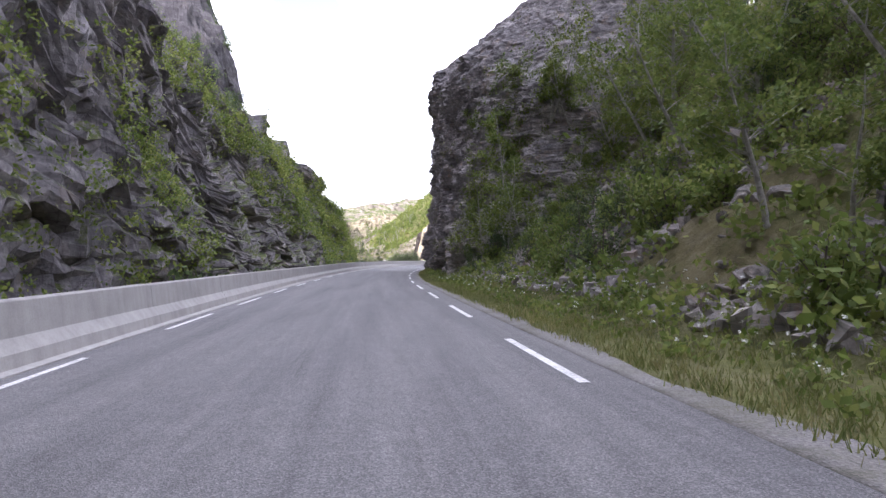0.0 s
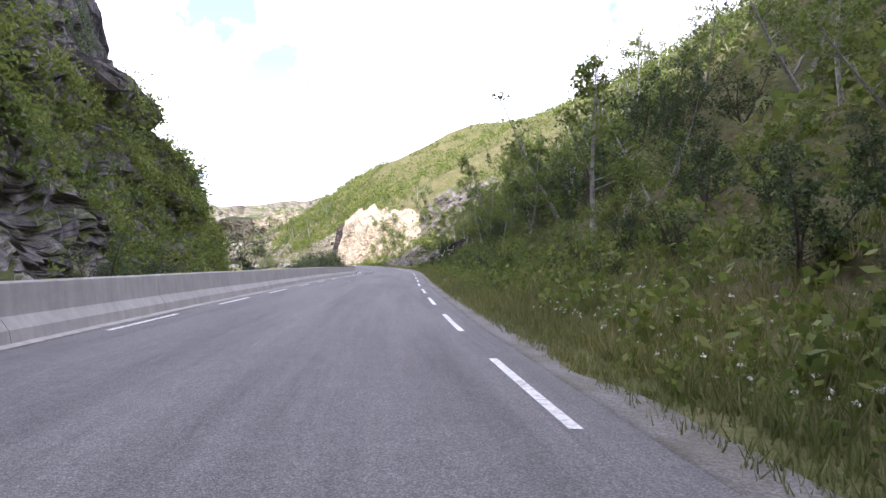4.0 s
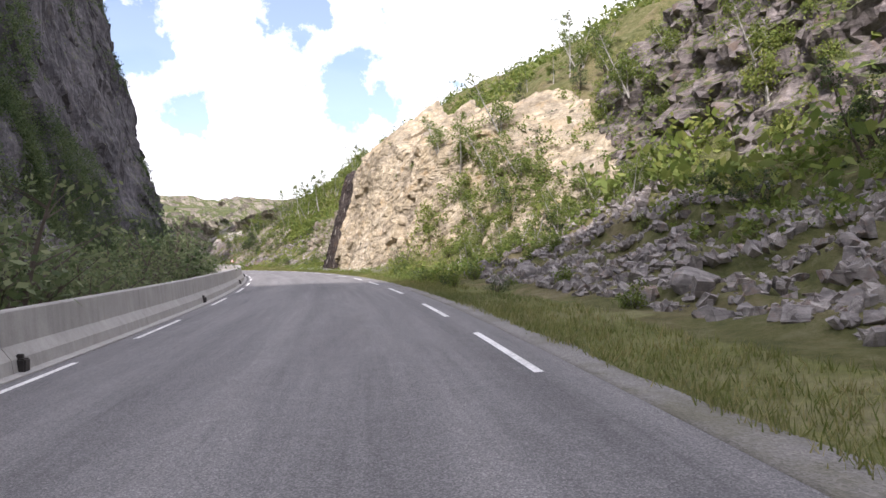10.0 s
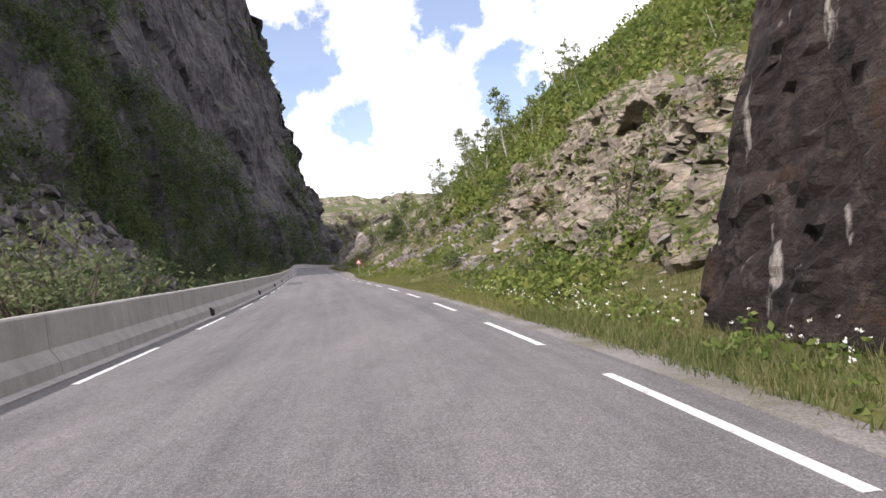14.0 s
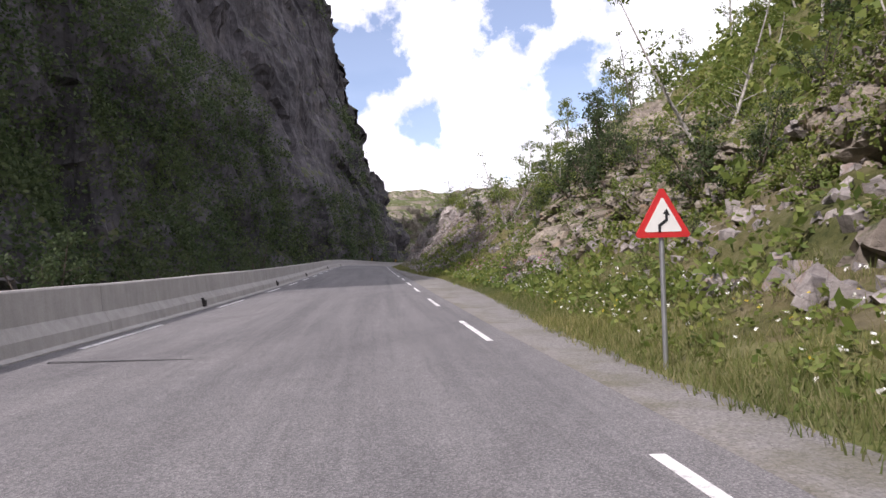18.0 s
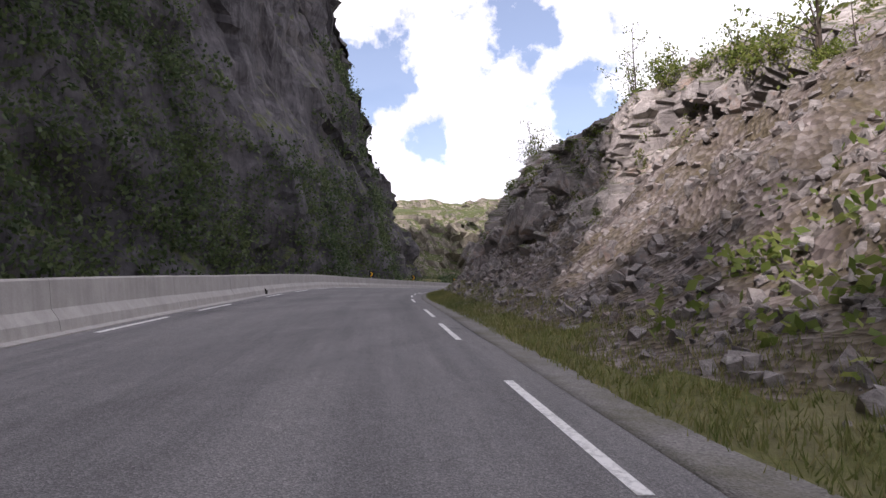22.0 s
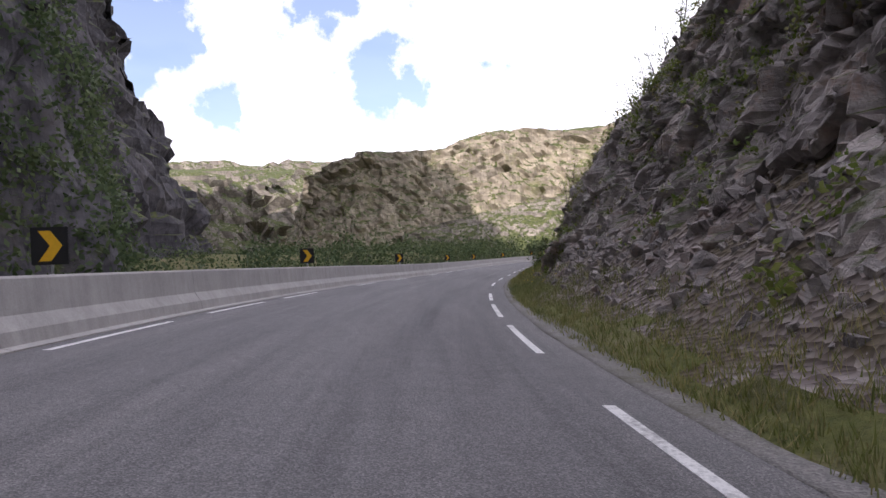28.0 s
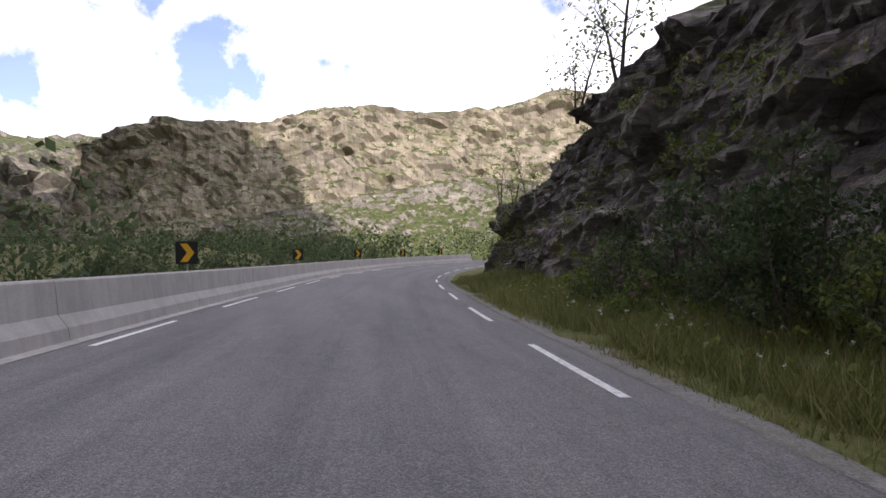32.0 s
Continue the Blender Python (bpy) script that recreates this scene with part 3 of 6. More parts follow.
def heading(s):
    _, n = line([s])
    return math.atan2(n[0, 1], n[0, 0])  # turn of the right-hand vector; 0 where the road runs along +y


# ---- terrain heights beside the road ----
D_KNOT = np.array([0.0, 1.2, 3, 6, 10, 16, 28, 50, 90, 150])
STATIONS = {}


def station(s, *h):
    STATIONS[s] = np.array((0.0,) + h)


station(-60, 0, 0.5, 2.5, 5.5, 11, 20, 36, 52, 62)
station(12, 0, 0.6, 2.6, 5.6, 10.5, 19, 34, 50, 60)
station(30, 0, 0.6, 2.6, 6, 12, 20, 34, 50, 60)
station(40, 0, 0.2, 1.0, 5, 14, 20, 32, 50, 60)
station(66, 0, 0.2, 1.2, 7, 16, 22, 32, 50, 60)
station(80, 0, 0.6, 2.0, 4, 8, 15, 30, 48, 60)
station(110, 0.05, 0.8, 2.5, 5.0, 10, 20, 36, 58, 72)
station(150, 0, 0.4, 1.9, 4.4, 9.5, 20, 37, 58, 70)
station(180, 0, 0.2, 0.8, 2.4, 5, 17, 38, 58, 70)
station(206, 0, 0.2, 0.9, 3.0, 6.5, 19, 37, 56, 68)
station(213, 0, 0.2, 0.6, 1.6, 8, 19, 37, 56, 68)
station(222, 0, 0.5, 1.7, 3.6, 15, 24, 38, 56, 68)
station(230, 0, 0.3, 1.1, 7, 16, 24, 38, 56, 68)
station(248, 0, 0.2, 0.8, 8, 16, 24, 38, 54, 64)
station(262, 0, 0.5, 2.0, 4.4, 10, 19, 34, 52, 62)
station(300, 0.1, 0.9, 2.4, 5.2, 11, 23, 40, 60, 70)
station(335, 0, 0.5, 1.9, 4.8, 10.5, 22, 38, 54, 62)
station(360, 0.15, 0.8, 3.0, 5.6, 9.5, 17, 27, 36, 42)
station(392, 0.3, 1.7, 4.8, 8, 9.5, 12, 16, 20, 24)
station(420, 0.35, 2.0, 5.0, 8.6, 11, 13.5, 16, 19, 22)
station(452, 0.35, 1.9, 4.8, 8.4, 11, 13.5, 16, 19, 22)
station(485, 0.1, 0.7, 2.2, 6.0, 9.5, 12, 15, 18, 20)
station(540, 0, 0.4, 1.6, 6.0, 10, 13, 16, 18, 20)
ST_S = np.array(sorted(STATIONS))
ST_H = np.array([STATIONS[s] for s in ST_S])


def right_height(s, d):
    """Height of the right-hand slope over the road; d counts from the edge of the shoulder."""
    s, d = np.asarray(s, float), np.asarray(d, float)
    cols = np.stack([np.interp(s, ST_S, ST_H[:, k]) for k in range(ST_H.shape[1])], -1)
    k = np.clip(np.searchsorted(D_KNOT, d, side="right") - 1, 0, len(D_KNOT) - 2)
    f = np.clip((d - D_KNOT[k]) / (D_KNOT[k + 1] - D_KNOT[k]), 0, 1.5)
    take = np.take_along_axis
    return take(cols, k[..., None], -1)[..., 0] * (1 - f) + take(cols, (k + 1)[..., None], -1)[..., 0] * f


def right_point(s, d, rough=True):
    """Places on the right-hand slope at s and d (from the edge line)."""
    s, d = np.asarray(s, float), np.asarray(d, float)
    sh = np.interp(s, SHOULDER[:, 0], SHOULDER[:, 1])
    q = rp(s, d)
    dd = np.maximum(d - sh, 0)
    z = right_height(s, dd)
    if rough:
        amp = np.clip((dd - 0.4) / 4, 0, 1)
        p = q * (1, 1, 0)
        z = z + amp * (1.1 * (fbm(p * 0.16, 4, 3) - 0.5) * np.clip(dd / 6, 0.4, 3) + 0.5 * facets(np.column_stack([p[:, :2] * 0.55, z * 0.55]), 5) * np.clip(dd / 8, 0.25, 1))
        z = z + 0.10 * (fbm(p * 1.7, 3, 9) - 0.5) * np.clip(dd / 0.6, 0, 1)
    q[:, 2] += z - 0.03
    return q


L_KNOT = np.array([0.0, 1.5, 4, 8, 14, 20, 30, 45, 70, 110])
L_H = np.array([0.0, -0.15, -0.5, -1.6, -4.0, -4.2, -2.0, 1.0, 3.0, 5.0])


def left_point(s, d):
    """Places on the bank behind the barrier; d is negative."""
    s, d = np.asarray(s, float), np.asarray(d, float)
    q = rp(s, np.maximum(d, -WIDTH - 1.0))
    p, n = line(s)
    q = q + n * np.minimum(d + WIDTH + 1.0, 0)[:, None]
    out = np.maximum(-d - WIDTH - 1.3, 0)
    z = np.interp(out, L_KNOT, L_H) + np.clip(out / 5, 0, 1) * 2.2 * (fbm(q * (0.09, 0.09, 0), 4, 21) - 0.5)
    q[:, 2] += z - 0.05
    return q


# ---- ground, road and markings ----
ss = np.arange(-60, 566, 0.9)
dl = -np.concatenate([[WIDTH + 0.9], WIDTH + 1.3 + np.array([0, 0.7, 1.5, 2.5, 4, 6, 8, 11, 14, 17, 20, 25, 30, 37, 45, 56, 70])])[::-1]
dr = np.concatenate([[0.5, 0.8, 1.1, 1.5, 2, 2.5], np.arange(3, 12, 0.5), np.arange(12, 24, 0.8), np.arange(24, 60, 2.4), [64, 72, 82, 95, 110, 130]])
nl, nr_ = len(dl), len(dr)
SG, DG = np.meshgrid(ss, np.concatenate([dl, dr]), indexing="ij")
left = left_point(SG[:, :nl].ravel(), DG[:, :nl].ravel()).reshape(len(ss), nl, 3)
right = right_point(SG[:, nl:].ravel(), DG[:, nl:].ravel()).reshape(len(ss), nr_, 3)
left[:, -1, 2] -= 0.25
right[:, 0, 2] -= 0.2
gv = np.concatenate([left, right], 1)
gf = grid_faces(len(ss), nl + nr_, True)
mid_d = np.tile(0.5 * (np.concatenate([dl, dr])[1:] + np.concatenate([dl, dr])[:-1]), len(ss) - 1)
mid_s = np.repeat(0.5 * (ss[1:] + ss[:-1]), nl + nr_ - 1)
sh_mid = np.interp(mid_s, SHOULDER[:, 0], SHOULDER[:, 1])
wob = 0.5 * (vnoise(np.column_stack([mid_s * 0.5, mid_d * 0, mid_d * 0]), 4) - 0.3)
turf_w = np.interp(mid_s, [-60, 30, 45, 70, 100, 165, 210, 345, 362, 466, 476, 566], [1.2, 1.0, 2.2, 3.0, 2.0, 2.4, 1.7, 1.6, 0.55, 0.5, 1.8, 1.8])
gidx = np.where(((mid_s > 3) & (mid_s < 37) & (mid_d > 4.5) & (fbm(np.column_stack([mid_s * 0.14, mid_d * 0.16, mid_d * 0]), 3, 88) > 0.47)) | (mid_s > 350) & (mid_s < 478) & (mid_d > sh_mid + turf_w + wob), 3, 0)
gidx = np.where((mid_d > -9) & (mid_d < 0), 2, np.where((mid_d > 0) & (mid_d < sh_mid + turf_w + wob * 2), 1, gidx)).astype(np.int32)
ground = GROUND = solid("ground", mesh_from("ground", gv.reshape(-1, 3), gf, [SOIL, TURF, GRAVEL, RUBBLE], True, gidx), "mossy stony slopes and grassy verges beside the road", "ground", kind="structure")

us = np.arange(-60, 566, 0.35)
ush = np.interp(us, SHOULDER[:, 0], SHOULDER[:, 1])
ragged = ush + 0.55 * (fbm(np.column_stack([us * 0.55, us * 0, us * 0 + 3]), 4, 12) - 0.5)
uv = [rp(us, 0.5, -0.16)] + [right_point(us, 0.5 + (ragged - 0.5) * k) + (0, 0, h) for k, h in ((0.02, 0.02), (0.35, 0.022), (0.7, 0.022), (1.0, 0.015), (1.12, -0.06))]
solid("gravel_shoulder", mesh_from("gravel_shoulder", np.stack(uv, 1).reshape(-1, 3), grid_faces(len(us), 6, True), GRAVEL, True), "narrow grey gravel shoulder along the asphalt", "shoulder", kind="structure")

rs_ = np.arange(-60, 566, 1.0)
prof = [(-WIDTH - 1.05, -0.3), (-WIDTH - 1.05, 0.0), (-WIDTH - 0.3, 0.0), (-WIDTH, 0.0), (-4.6, 0.015), (-3.1, 0.03), (-1.6, 0.015), (0, 0.0), (0.35, -0.005), (0.62, -0.02), (0.66, -0.3)]
rv = []
for k, (d, h) in enumerate(prof):
    edge = 0.0 if k < 8 else (vnoise(np.column_stack([rs_ * 0.6, rs_ * 0, rs_ * 0]), 8) - 0.5) * (0.0, 0.1, 0.3, 0.3)[k - 7]
    rv.append(rp(rs_, d + edge, h))
rv = np.stack(rv, 1)
road = solid("road", mesh_from("road", rv.reshape(-1, 3), grid_faces(len(rs_), len(prof), True), ASPHALT, False), "worn grey asphalt country road with cracks", "road", kind="structure")
uvl = road.data.uv_layers.new(name="along")
vi = np.zeros(len(road.data.loops), dtype=np.int32)
road.data.loops.foreach_get("vertex_index", vi)
flat = np.stack([np.repeat(np.array([d for d, h in prof])[None, :], len(rs_), 0), np.repeat(rs_[:, None], len(prof), 1)], 2).reshape(-1, 2)
uvl.data.foreach_set("uv", flat[vi].ravel())


def strip(s0, s1, d0, d1, h, n=4):
    """A thin slab that lies on the road."""
    s = np.linspace(s0, s1, n)
    a, b = rp(s, d0, h), rp(s, d1, h)
    lo_a, lo_b = rp(s, d0, h - 0.02), rp(s, d1, h - 0.02)
    v = np.stack([lo_a, a, b, lo_b], 1).reshape(-1, 3)
    f = grid_faces(n, 4, True).tolist()
    return v, f


def crown(d):
    return np.interp(d, [-6.2, -4.6, -3.1, -1.6, 0, 0.35, 0.62], [0, 0.015, 0.03, 0.015, 0, -0.005, -0.02])


# broken edge lines: dashes of about 3.5 m, their far ends spaced evenly between the known ones
ANCHORS = [-39.4, 9.4, 16.5, 29.8, 36.4, 43.5, 49.9, 65.1, 112.7, 119.7, 129.4, 137.1, 144.8, 152.5, 159.6, 174.6, 188.9, 195.1, 203.3, 210.4, 217.0, 224.2, 230.9, 237.6, 245.0, 250.8, 291.3, 298.6, 306.0, 315.4, 331.3, 362.7, 377.8, 383.6, 393.0, 400.0, 406.7, 412.4, 443.6, 454.0, 463.7, 471.2, 487.8, 494.7, 560.0]
ENDS = []
for a, b in zip(ANCHORS[:-1], ANCHORS[1:]):
    k = max(1, round((b - a) / 6.7))
    ENDS += [a + (b - a) * i / k for i in range(k)]
rng = random.Random(5)
for e in ENDS:
    for d, w in ((0.0, 0.11), (-WIDTH, 0.10)):
        off = 3.3 if d < 0 and e > 478 else 0.0
        L = 3.5 + rng.uniform(-0.12, 0.12)
        j = rng.uniform(-0.02, 0.02)
        v, f = strip(e - L + off, e + off, d - w / 2 + j, d + w / 2 + j, crown(d) + 0.005)
        part("edge_line_dash", mesh_from("edge_line_dash", v, f, WHITE_PAINT), None, road)
for s, d0, d1, w in ((153.5 + 10.6, -4.9, -4.0, 0.1), (164.2, -3.4, -0.1, 0.09), (297.5, -4.8, -0.5, 0.09), (310.5, -6.0, -3.2, 0.06), (336.5, -5.6, -3.9, 0.07), (336.2, -3.1, 0.0, 0.09), (262.0, -3.2, 0.1, 0.07), (330.0, -1.18, -1.15, 9.0), (349.0, 0.45, 0.52, 14.0), (371.0, 0.5, 0.56, 9.0)):
    v, f = strip(s, s + w, d0, d1, crown(0.5 * (d0 + d1)) + 0.004, 2 if w < 1 else 12)
    part("sealed_crack", mesh_from("sealed_crack", v, f, TAR), None, road, "black sealed crack across the asphalt")
for s0, s1, d0, d1 in ((290.5, 299.5, -5.9, -4.2), (139.0, 153.0, -5.6, -4.1)):
    v, f = strip(s0, s1, d0, d1, crown(0.5 * (d0 + d1)) + 0.004, 12)
    part("repair_patch", mesh_from("repair_patch", v, f, PATCH), None, road, "darker repaired asphalt patch")

# iron manhole cover with a raised rim
bm = bmesh.new()
bmesh.ops.create_cone(bm, cap_ends=True, segments=32, radius1=0.34, radius2=0.33, depth=0.02)
for a in range(-3, 4):
    L = math.sqrt(0.27 ** 2 - (a * 0.08) ** 2)
    box(bm, (a * 0.08 - 0.022, -L, 0.008), (a * 0.08 + 0.022, L, 0.016))
cover = part("manhole_cover", bm, PATCH, road, "round dark iron manhole cover")
cover.matrix_world = Matrix.Translation(rp1(218.2, -0.97, float(crown(-0.97)) + 0.004)) @ Matrix.Diagonal((0.7, 0.7, 1, 1))

# concrete barrier along the left edge, in cast elements
B_PROF = [(-0.30, -0.25), (-0.30, 0.0), (-0.27, 0.22), (-0.14, 0.40), (-0.10, 0.87), (-0.075, 0.90), (0.075, 0.90), (0.10, 0.87), (0.14, 0.40), (0.27, 0.22), (0.30, 0.04), (0.46, 0.02), (0.46, -0.25)]
barrier = thing("concrete_barrier", "long grey cast concrete road barrier with weathered face", "barrier")
B_OFF = -WIDTH - 0.72
for k, a in enumerate(np.arange(-58, 560, 6.0)):
    s = np.linspace(a, a + 5.985, 4)
    jig = rng.uniform(-0.006, 0.006)
    v = np.stack([rp(s, B_OFF + d, h + (jig if h > 0.3 else 0)) for d, h in B_PROF], 1)
    m = len(B_PROF)
    f = grid_faces(4, m, True).tolist() + [list(range(m))[::1], [3 * m + q for q in range(m)][::-1]]
    part("barrier_element", mesh_from("barrier_element", v.reshape(-1, 3), f, CONCRETE), None, barrier)
for s in (148.1, 161, 175, 188.2, 200.9, 214.8, 228.6, 244.8, 258, 272, 286, 300.6, 320, 333, 346.6, 369, 391.4):
    bm = bmesh.new()
    box(bm, (-0.05, -0.08, 0.0), (0.08, 0.08, 0.2), None, 0.02)
    box(bm, (-0.06, -0.04, 0.17), (0.02, 0.04, 0.26), None, 0.01)
    o = part("reflector_block", bm, RUBBER, barrier, "dark rubber block at the foot of the barrier")
    o.matrix_world = Matrix.Translation(rp1(s, B_OFF + 0.3, 0.02)) @ Matrix.Rotation(heading(s), 4, "Z")


# ---- rock faces ----
FACE = {}
FACE_OB = {}

def rock_face(name, label, s0, s1, foot, top, lean, mat, step=0.4, side=1, big=(0.3, 0.8), mid=(0.95, 0.36), small=(2.7, 0.16), cap=6.0, ends=5.0, seed=0, base=0.0, strata=1.6, wave=1.5, capslope=0.5, taper=6.0, tilt=0.6, ledge=0.0, bulge=((0, 0),)):
    """A broken rock face beside the road. foot, top, lean: rows of (s, value): distance of the foot from the edge line, height, metres back per metre up."""
    foot, top, lean = np.array(foot, float), np.array(top, float), np.array(lean, float)
    s = np.arange(s0, s1 + step / 2, step)
    hmax = top[:, 1].max()
    nv = int(hmax / step) + 2
    nc = max(2, int(cap / step / 1.6))
    S2, V = np.meshgrid(s, np.linspace(0, 1, nv), indexing="ij")
    T = np.interp(S2, top[:, 0], top[:, 1])
    Sf = S2.ravel()
    e = np.clip(1 - np.minimum(S2 - s0, s1 - S2) / taper, 0, 1) ** 2
    ragged = 0.75 + 0.5 * fbm(np.column_stack([Sf * 0.25, Sf * 0, Sf * 0 + seed]), 4, seed + 31).reshape(S2.shape)
    H = V * T * ragged - base
    D = np.interp(S2, foot[:, 0], foot[:, 1]) + H * np.interp(S2, lean[:, 0], lean[:, 1]) + e * ends
    D = D - np.interp(S2, *np.array(bulge, float).T) * np.interp(H, (0, 70, 130), (1, 1, 0.3))
    C = np.linspace(0, 1, nc + 1)[1:]
    Hc = H[:, -1:] + C[None, :] * cap * capslope
    Dc = D[:, -1:] + C[None, :] * cap
    H, D = np.concatenate([H, Hc], 1), np.concatenate([D, Dc], 1)
    S3 = np.repeat(s[:, None], H.shape[1], 1)
    P, N = line(s)
    pos = np.repeat(P[:, None, :], H.shape[1], 1) + side * N[:, None, :] * D[:, :, None]
    pos[:, :, 2] += H
    q = pos.reshape(-1, 3) * (1, 1, strata) + seed * 7.7
    q = q + 0.8 * np.stack([vnoise(q * 0.3, seed + 71), vnoise(q * 0.3, seed + 72), vnoise(q * 0.3, seed + 73)], 1)
    disp = 0.6 * big[1] * facets(q * big[0], seed, tilt) + 0.8 * mid[1] * facets(q * mid[0], seed + 11, tilt) + small[1] * facets(q * small[0], seed + 23, tilt)
    disp = disp + 0.45 * small[1] * facets(q * small[0] * 2.3, seed + 29, tilt)
    disp = disp + 0.6 * big[1] * (fbm(q * big[0] * 1.3, 4, seed + 33) - 0.5) * 2
    disp = disp + wave * (fbm(pos.reshape(-1, 3) * 0.07, 3, seed + 41) - 0.5) * 2
    if ledge:
        lay = pos.reshape(-1, 3)[:, 2] * 1.5 + 1.6 * fbm(pos.reshape(-1, 3) * (0.12, 0.12, 0.05), 3, seed + 61)
        lk = np.floor(lay).astype(np.int64)
        seg_ = np.floor(S3.ravel() * 0.22 + 3 * hash01(lk, lk * 0, lk * 0, seed + 63)).astype(np.int64)
        disp = disp + ledge * (hash01(lk, seg_, lk * 0, seed + 62) * 2 - 1) - 0.35 * ledge * np.clip(1 - (lay - lk) / 0.16, 0, 1)
    out = -side * np.repeat(N[:, None, :], H.shape[1], 1).reshape(-1, 3)
    w = np.ones(H.shape)
    w[:, nv:] = 1 - C[None, :] * 0.7
    pos = pos.reshape(-1, 3) + out * (disp * w.ravel())[:, None]
    pos[:, 2] += 0.35 * (small[1] + mid[1]) * facets(q * mid[0] * 1.3, seed + 51, 0.6)
    f = grid_faces(len(s), H.shape[1], side > 0)
    FACE[name] = pos.reshape(H.shape + (3,)), nv, -side * N
    FACE_OB[name] = solid(name, mesh_from(name, pos, f, mat), label, "rock face", kind="structure")
    return FACE_OB[name]


rock_face("rock_cliff_dark", "tall dark fractured gneiss cliff beside the verge", 37, 74, [(37, 4.0), (42, 2.6), (48, 2.2), (60, 2.1), (74, 2.0)], [(37, 10), (45, 16), (62, 17), (74, 15)], [(37, 0.5), (43, 0.28), (50, 0.1), (62, 0.04), (74, 0.0)], ROCK_DARK, 0.15, big=(0.3, 0.6), mid=(0.85, 0.3), small=(2.9, 0.17), seed=1, ends=4, taper=4, cap=10, capslope=0.8, tilt=0.6, ledge=0.12, strata=1.35)
rock_face("rock_band_upper", "dark layered rock band high on the slope", 182, 222, [(182, 17), (196, 13.5), (212, 11.5), (222, 11)], [(182, 10), (193, 15), (208, 15.5), (222, 12)], [(182, 0.55), (222, 0.46)], ROCK_BAND, 0.27, big=(0.22, 0.8), mid=(0.7, 0.35), small=(2.0, 0.2), strata=1.7, seed=2, ends=3, base=0, cap=5, ledge=0.3, tilt=0.45)
rock_face("rock_cliff_ochre", "sunlit ochre and grey blasted rock wall", 210, 245.8, [(210, 9.0), (217, 7.2), (222, 5.6), (227, 4.2), (236, 3.2), (247.4, 3.0)], [(210, 6), (217, 8.5), (222, 10.5), (228, 12.5), (248, 12.5)], [(210, 0.6), (220, 0.5), (227, 0.34), (240, 0.24), (248, 0.2)], ROCK_OCHRE, 0.17, big=(0.2, 0.6), mid=(0.55, 0.22), small=(1.8, 0.11), seed=3, ends=2.0, taper=4, wave=0.5, cap=5, capslope=0.7, strata=1.0, tilt=0.45)
rock_face("rock_buttress_wet", "wet black rock buttress with pale streaks", 243.4, 249.4, [(243.4, 3.2), (245, 2.9), (247, 2.8), (249.4, 3.2)], [(243, 11.5), (249.4, 11)], [(243, 0.24), (249.4, 0.24)], ROCK_WET, 0.18, big=(0.35, 0.26), mid=(0.9, 0.12), small=(2.4, 0.06), seed=4, ends=1.6, taper=1.6, wave=0.3, cap=5, strata=0.6, tilt=0.25)
rock_face("stream_rock", "dark wet rocks under a small stream", 157, 168.5, [(157, 6.4), (160, 5.0), (164, 4.6), (168.5, 5.8)], [(157, 2.0), (161, 3.2), (165, 3.6), (168.5, 2.4)], [(157, 1.0), (168.5, 1.0)], ROCK_WET, 0.2, big=(0.4, 0.5), mid=(1.0, 0.35), seed=5, ends=2, taper=3, wave=0.3, cap=3)
rock_face("rock_outcrop_grey", "grey blocky rock outcrop among birches", 250, 288, [(250, 4.4), (257, 5.6), (270, 5.8), (288, 7.6)], [(250, 6), (257, 7), (268, 9), (288, 6)], [(250, 0.7), (257, 0.6), (288, 0.6)], ROCK_TAN, 0.16, tilt=0.45, seed=6, ends=4, cap=4)
rock_face("rock_outcrop_low", "low rubbly grey outcrop over the verge", 296, 346, [(296, 6.2), (308, 5.2), (320, 6.4), (334, 5.4), (346, 6.8)], [(296, 4), (309, 7.6), (320, 4.2), (336, 8), (346, 6)], [(296, 0.7), (309, 0.62), (346, 0.8)], ROCK_TAN, 0.17, big=(0.3, 0.8), mid=(0.9, 0.45), seed=7, ends=4, cap=3)
rock_face("rock_bastion_shaded", "steep broken grey rock bastion with overhangs", 372, 420, [(372, 6.5), (384, 4.4), (396, 3.4), (404, 2.9), (412, 2.9), (420, 3.2)], [(372, 5), (384, 8), (392, 9), (400, 7.5), (408, 8), (420, 10.5)], [(372, 0.75), (392, 0.62), (403, 0.55), (420, 0.58)], ROCK_GREY, 0.13, big=(0.27, 1.1), mid=(0.55, 0.55), small=(1.6, 0.17), seed=8, ends=3, cap=5, capslope=0.45, wave=1.0, strata=0.65, tilt=0.5)
rock_face("rock_slope_rubble", "steep brown-grey rubble slope with jutting blocks", 416, 478, [(417, 2.9), (440, 2.3), (460, 2.6), (478, 3.8)], [(417, 12), (440, 12), (460, 12), (478, 9)], [(417, 0.6), (440, 0.62), (478, 0.6)], ROCK_GREY, 0.14, big=(0.27, 0.6), mid=(0.7, 0.42), small=(1.9, 0.18), seed=9, strata=0.85, tilt=0.55, ends=3, cap=4, capslope=0.5)
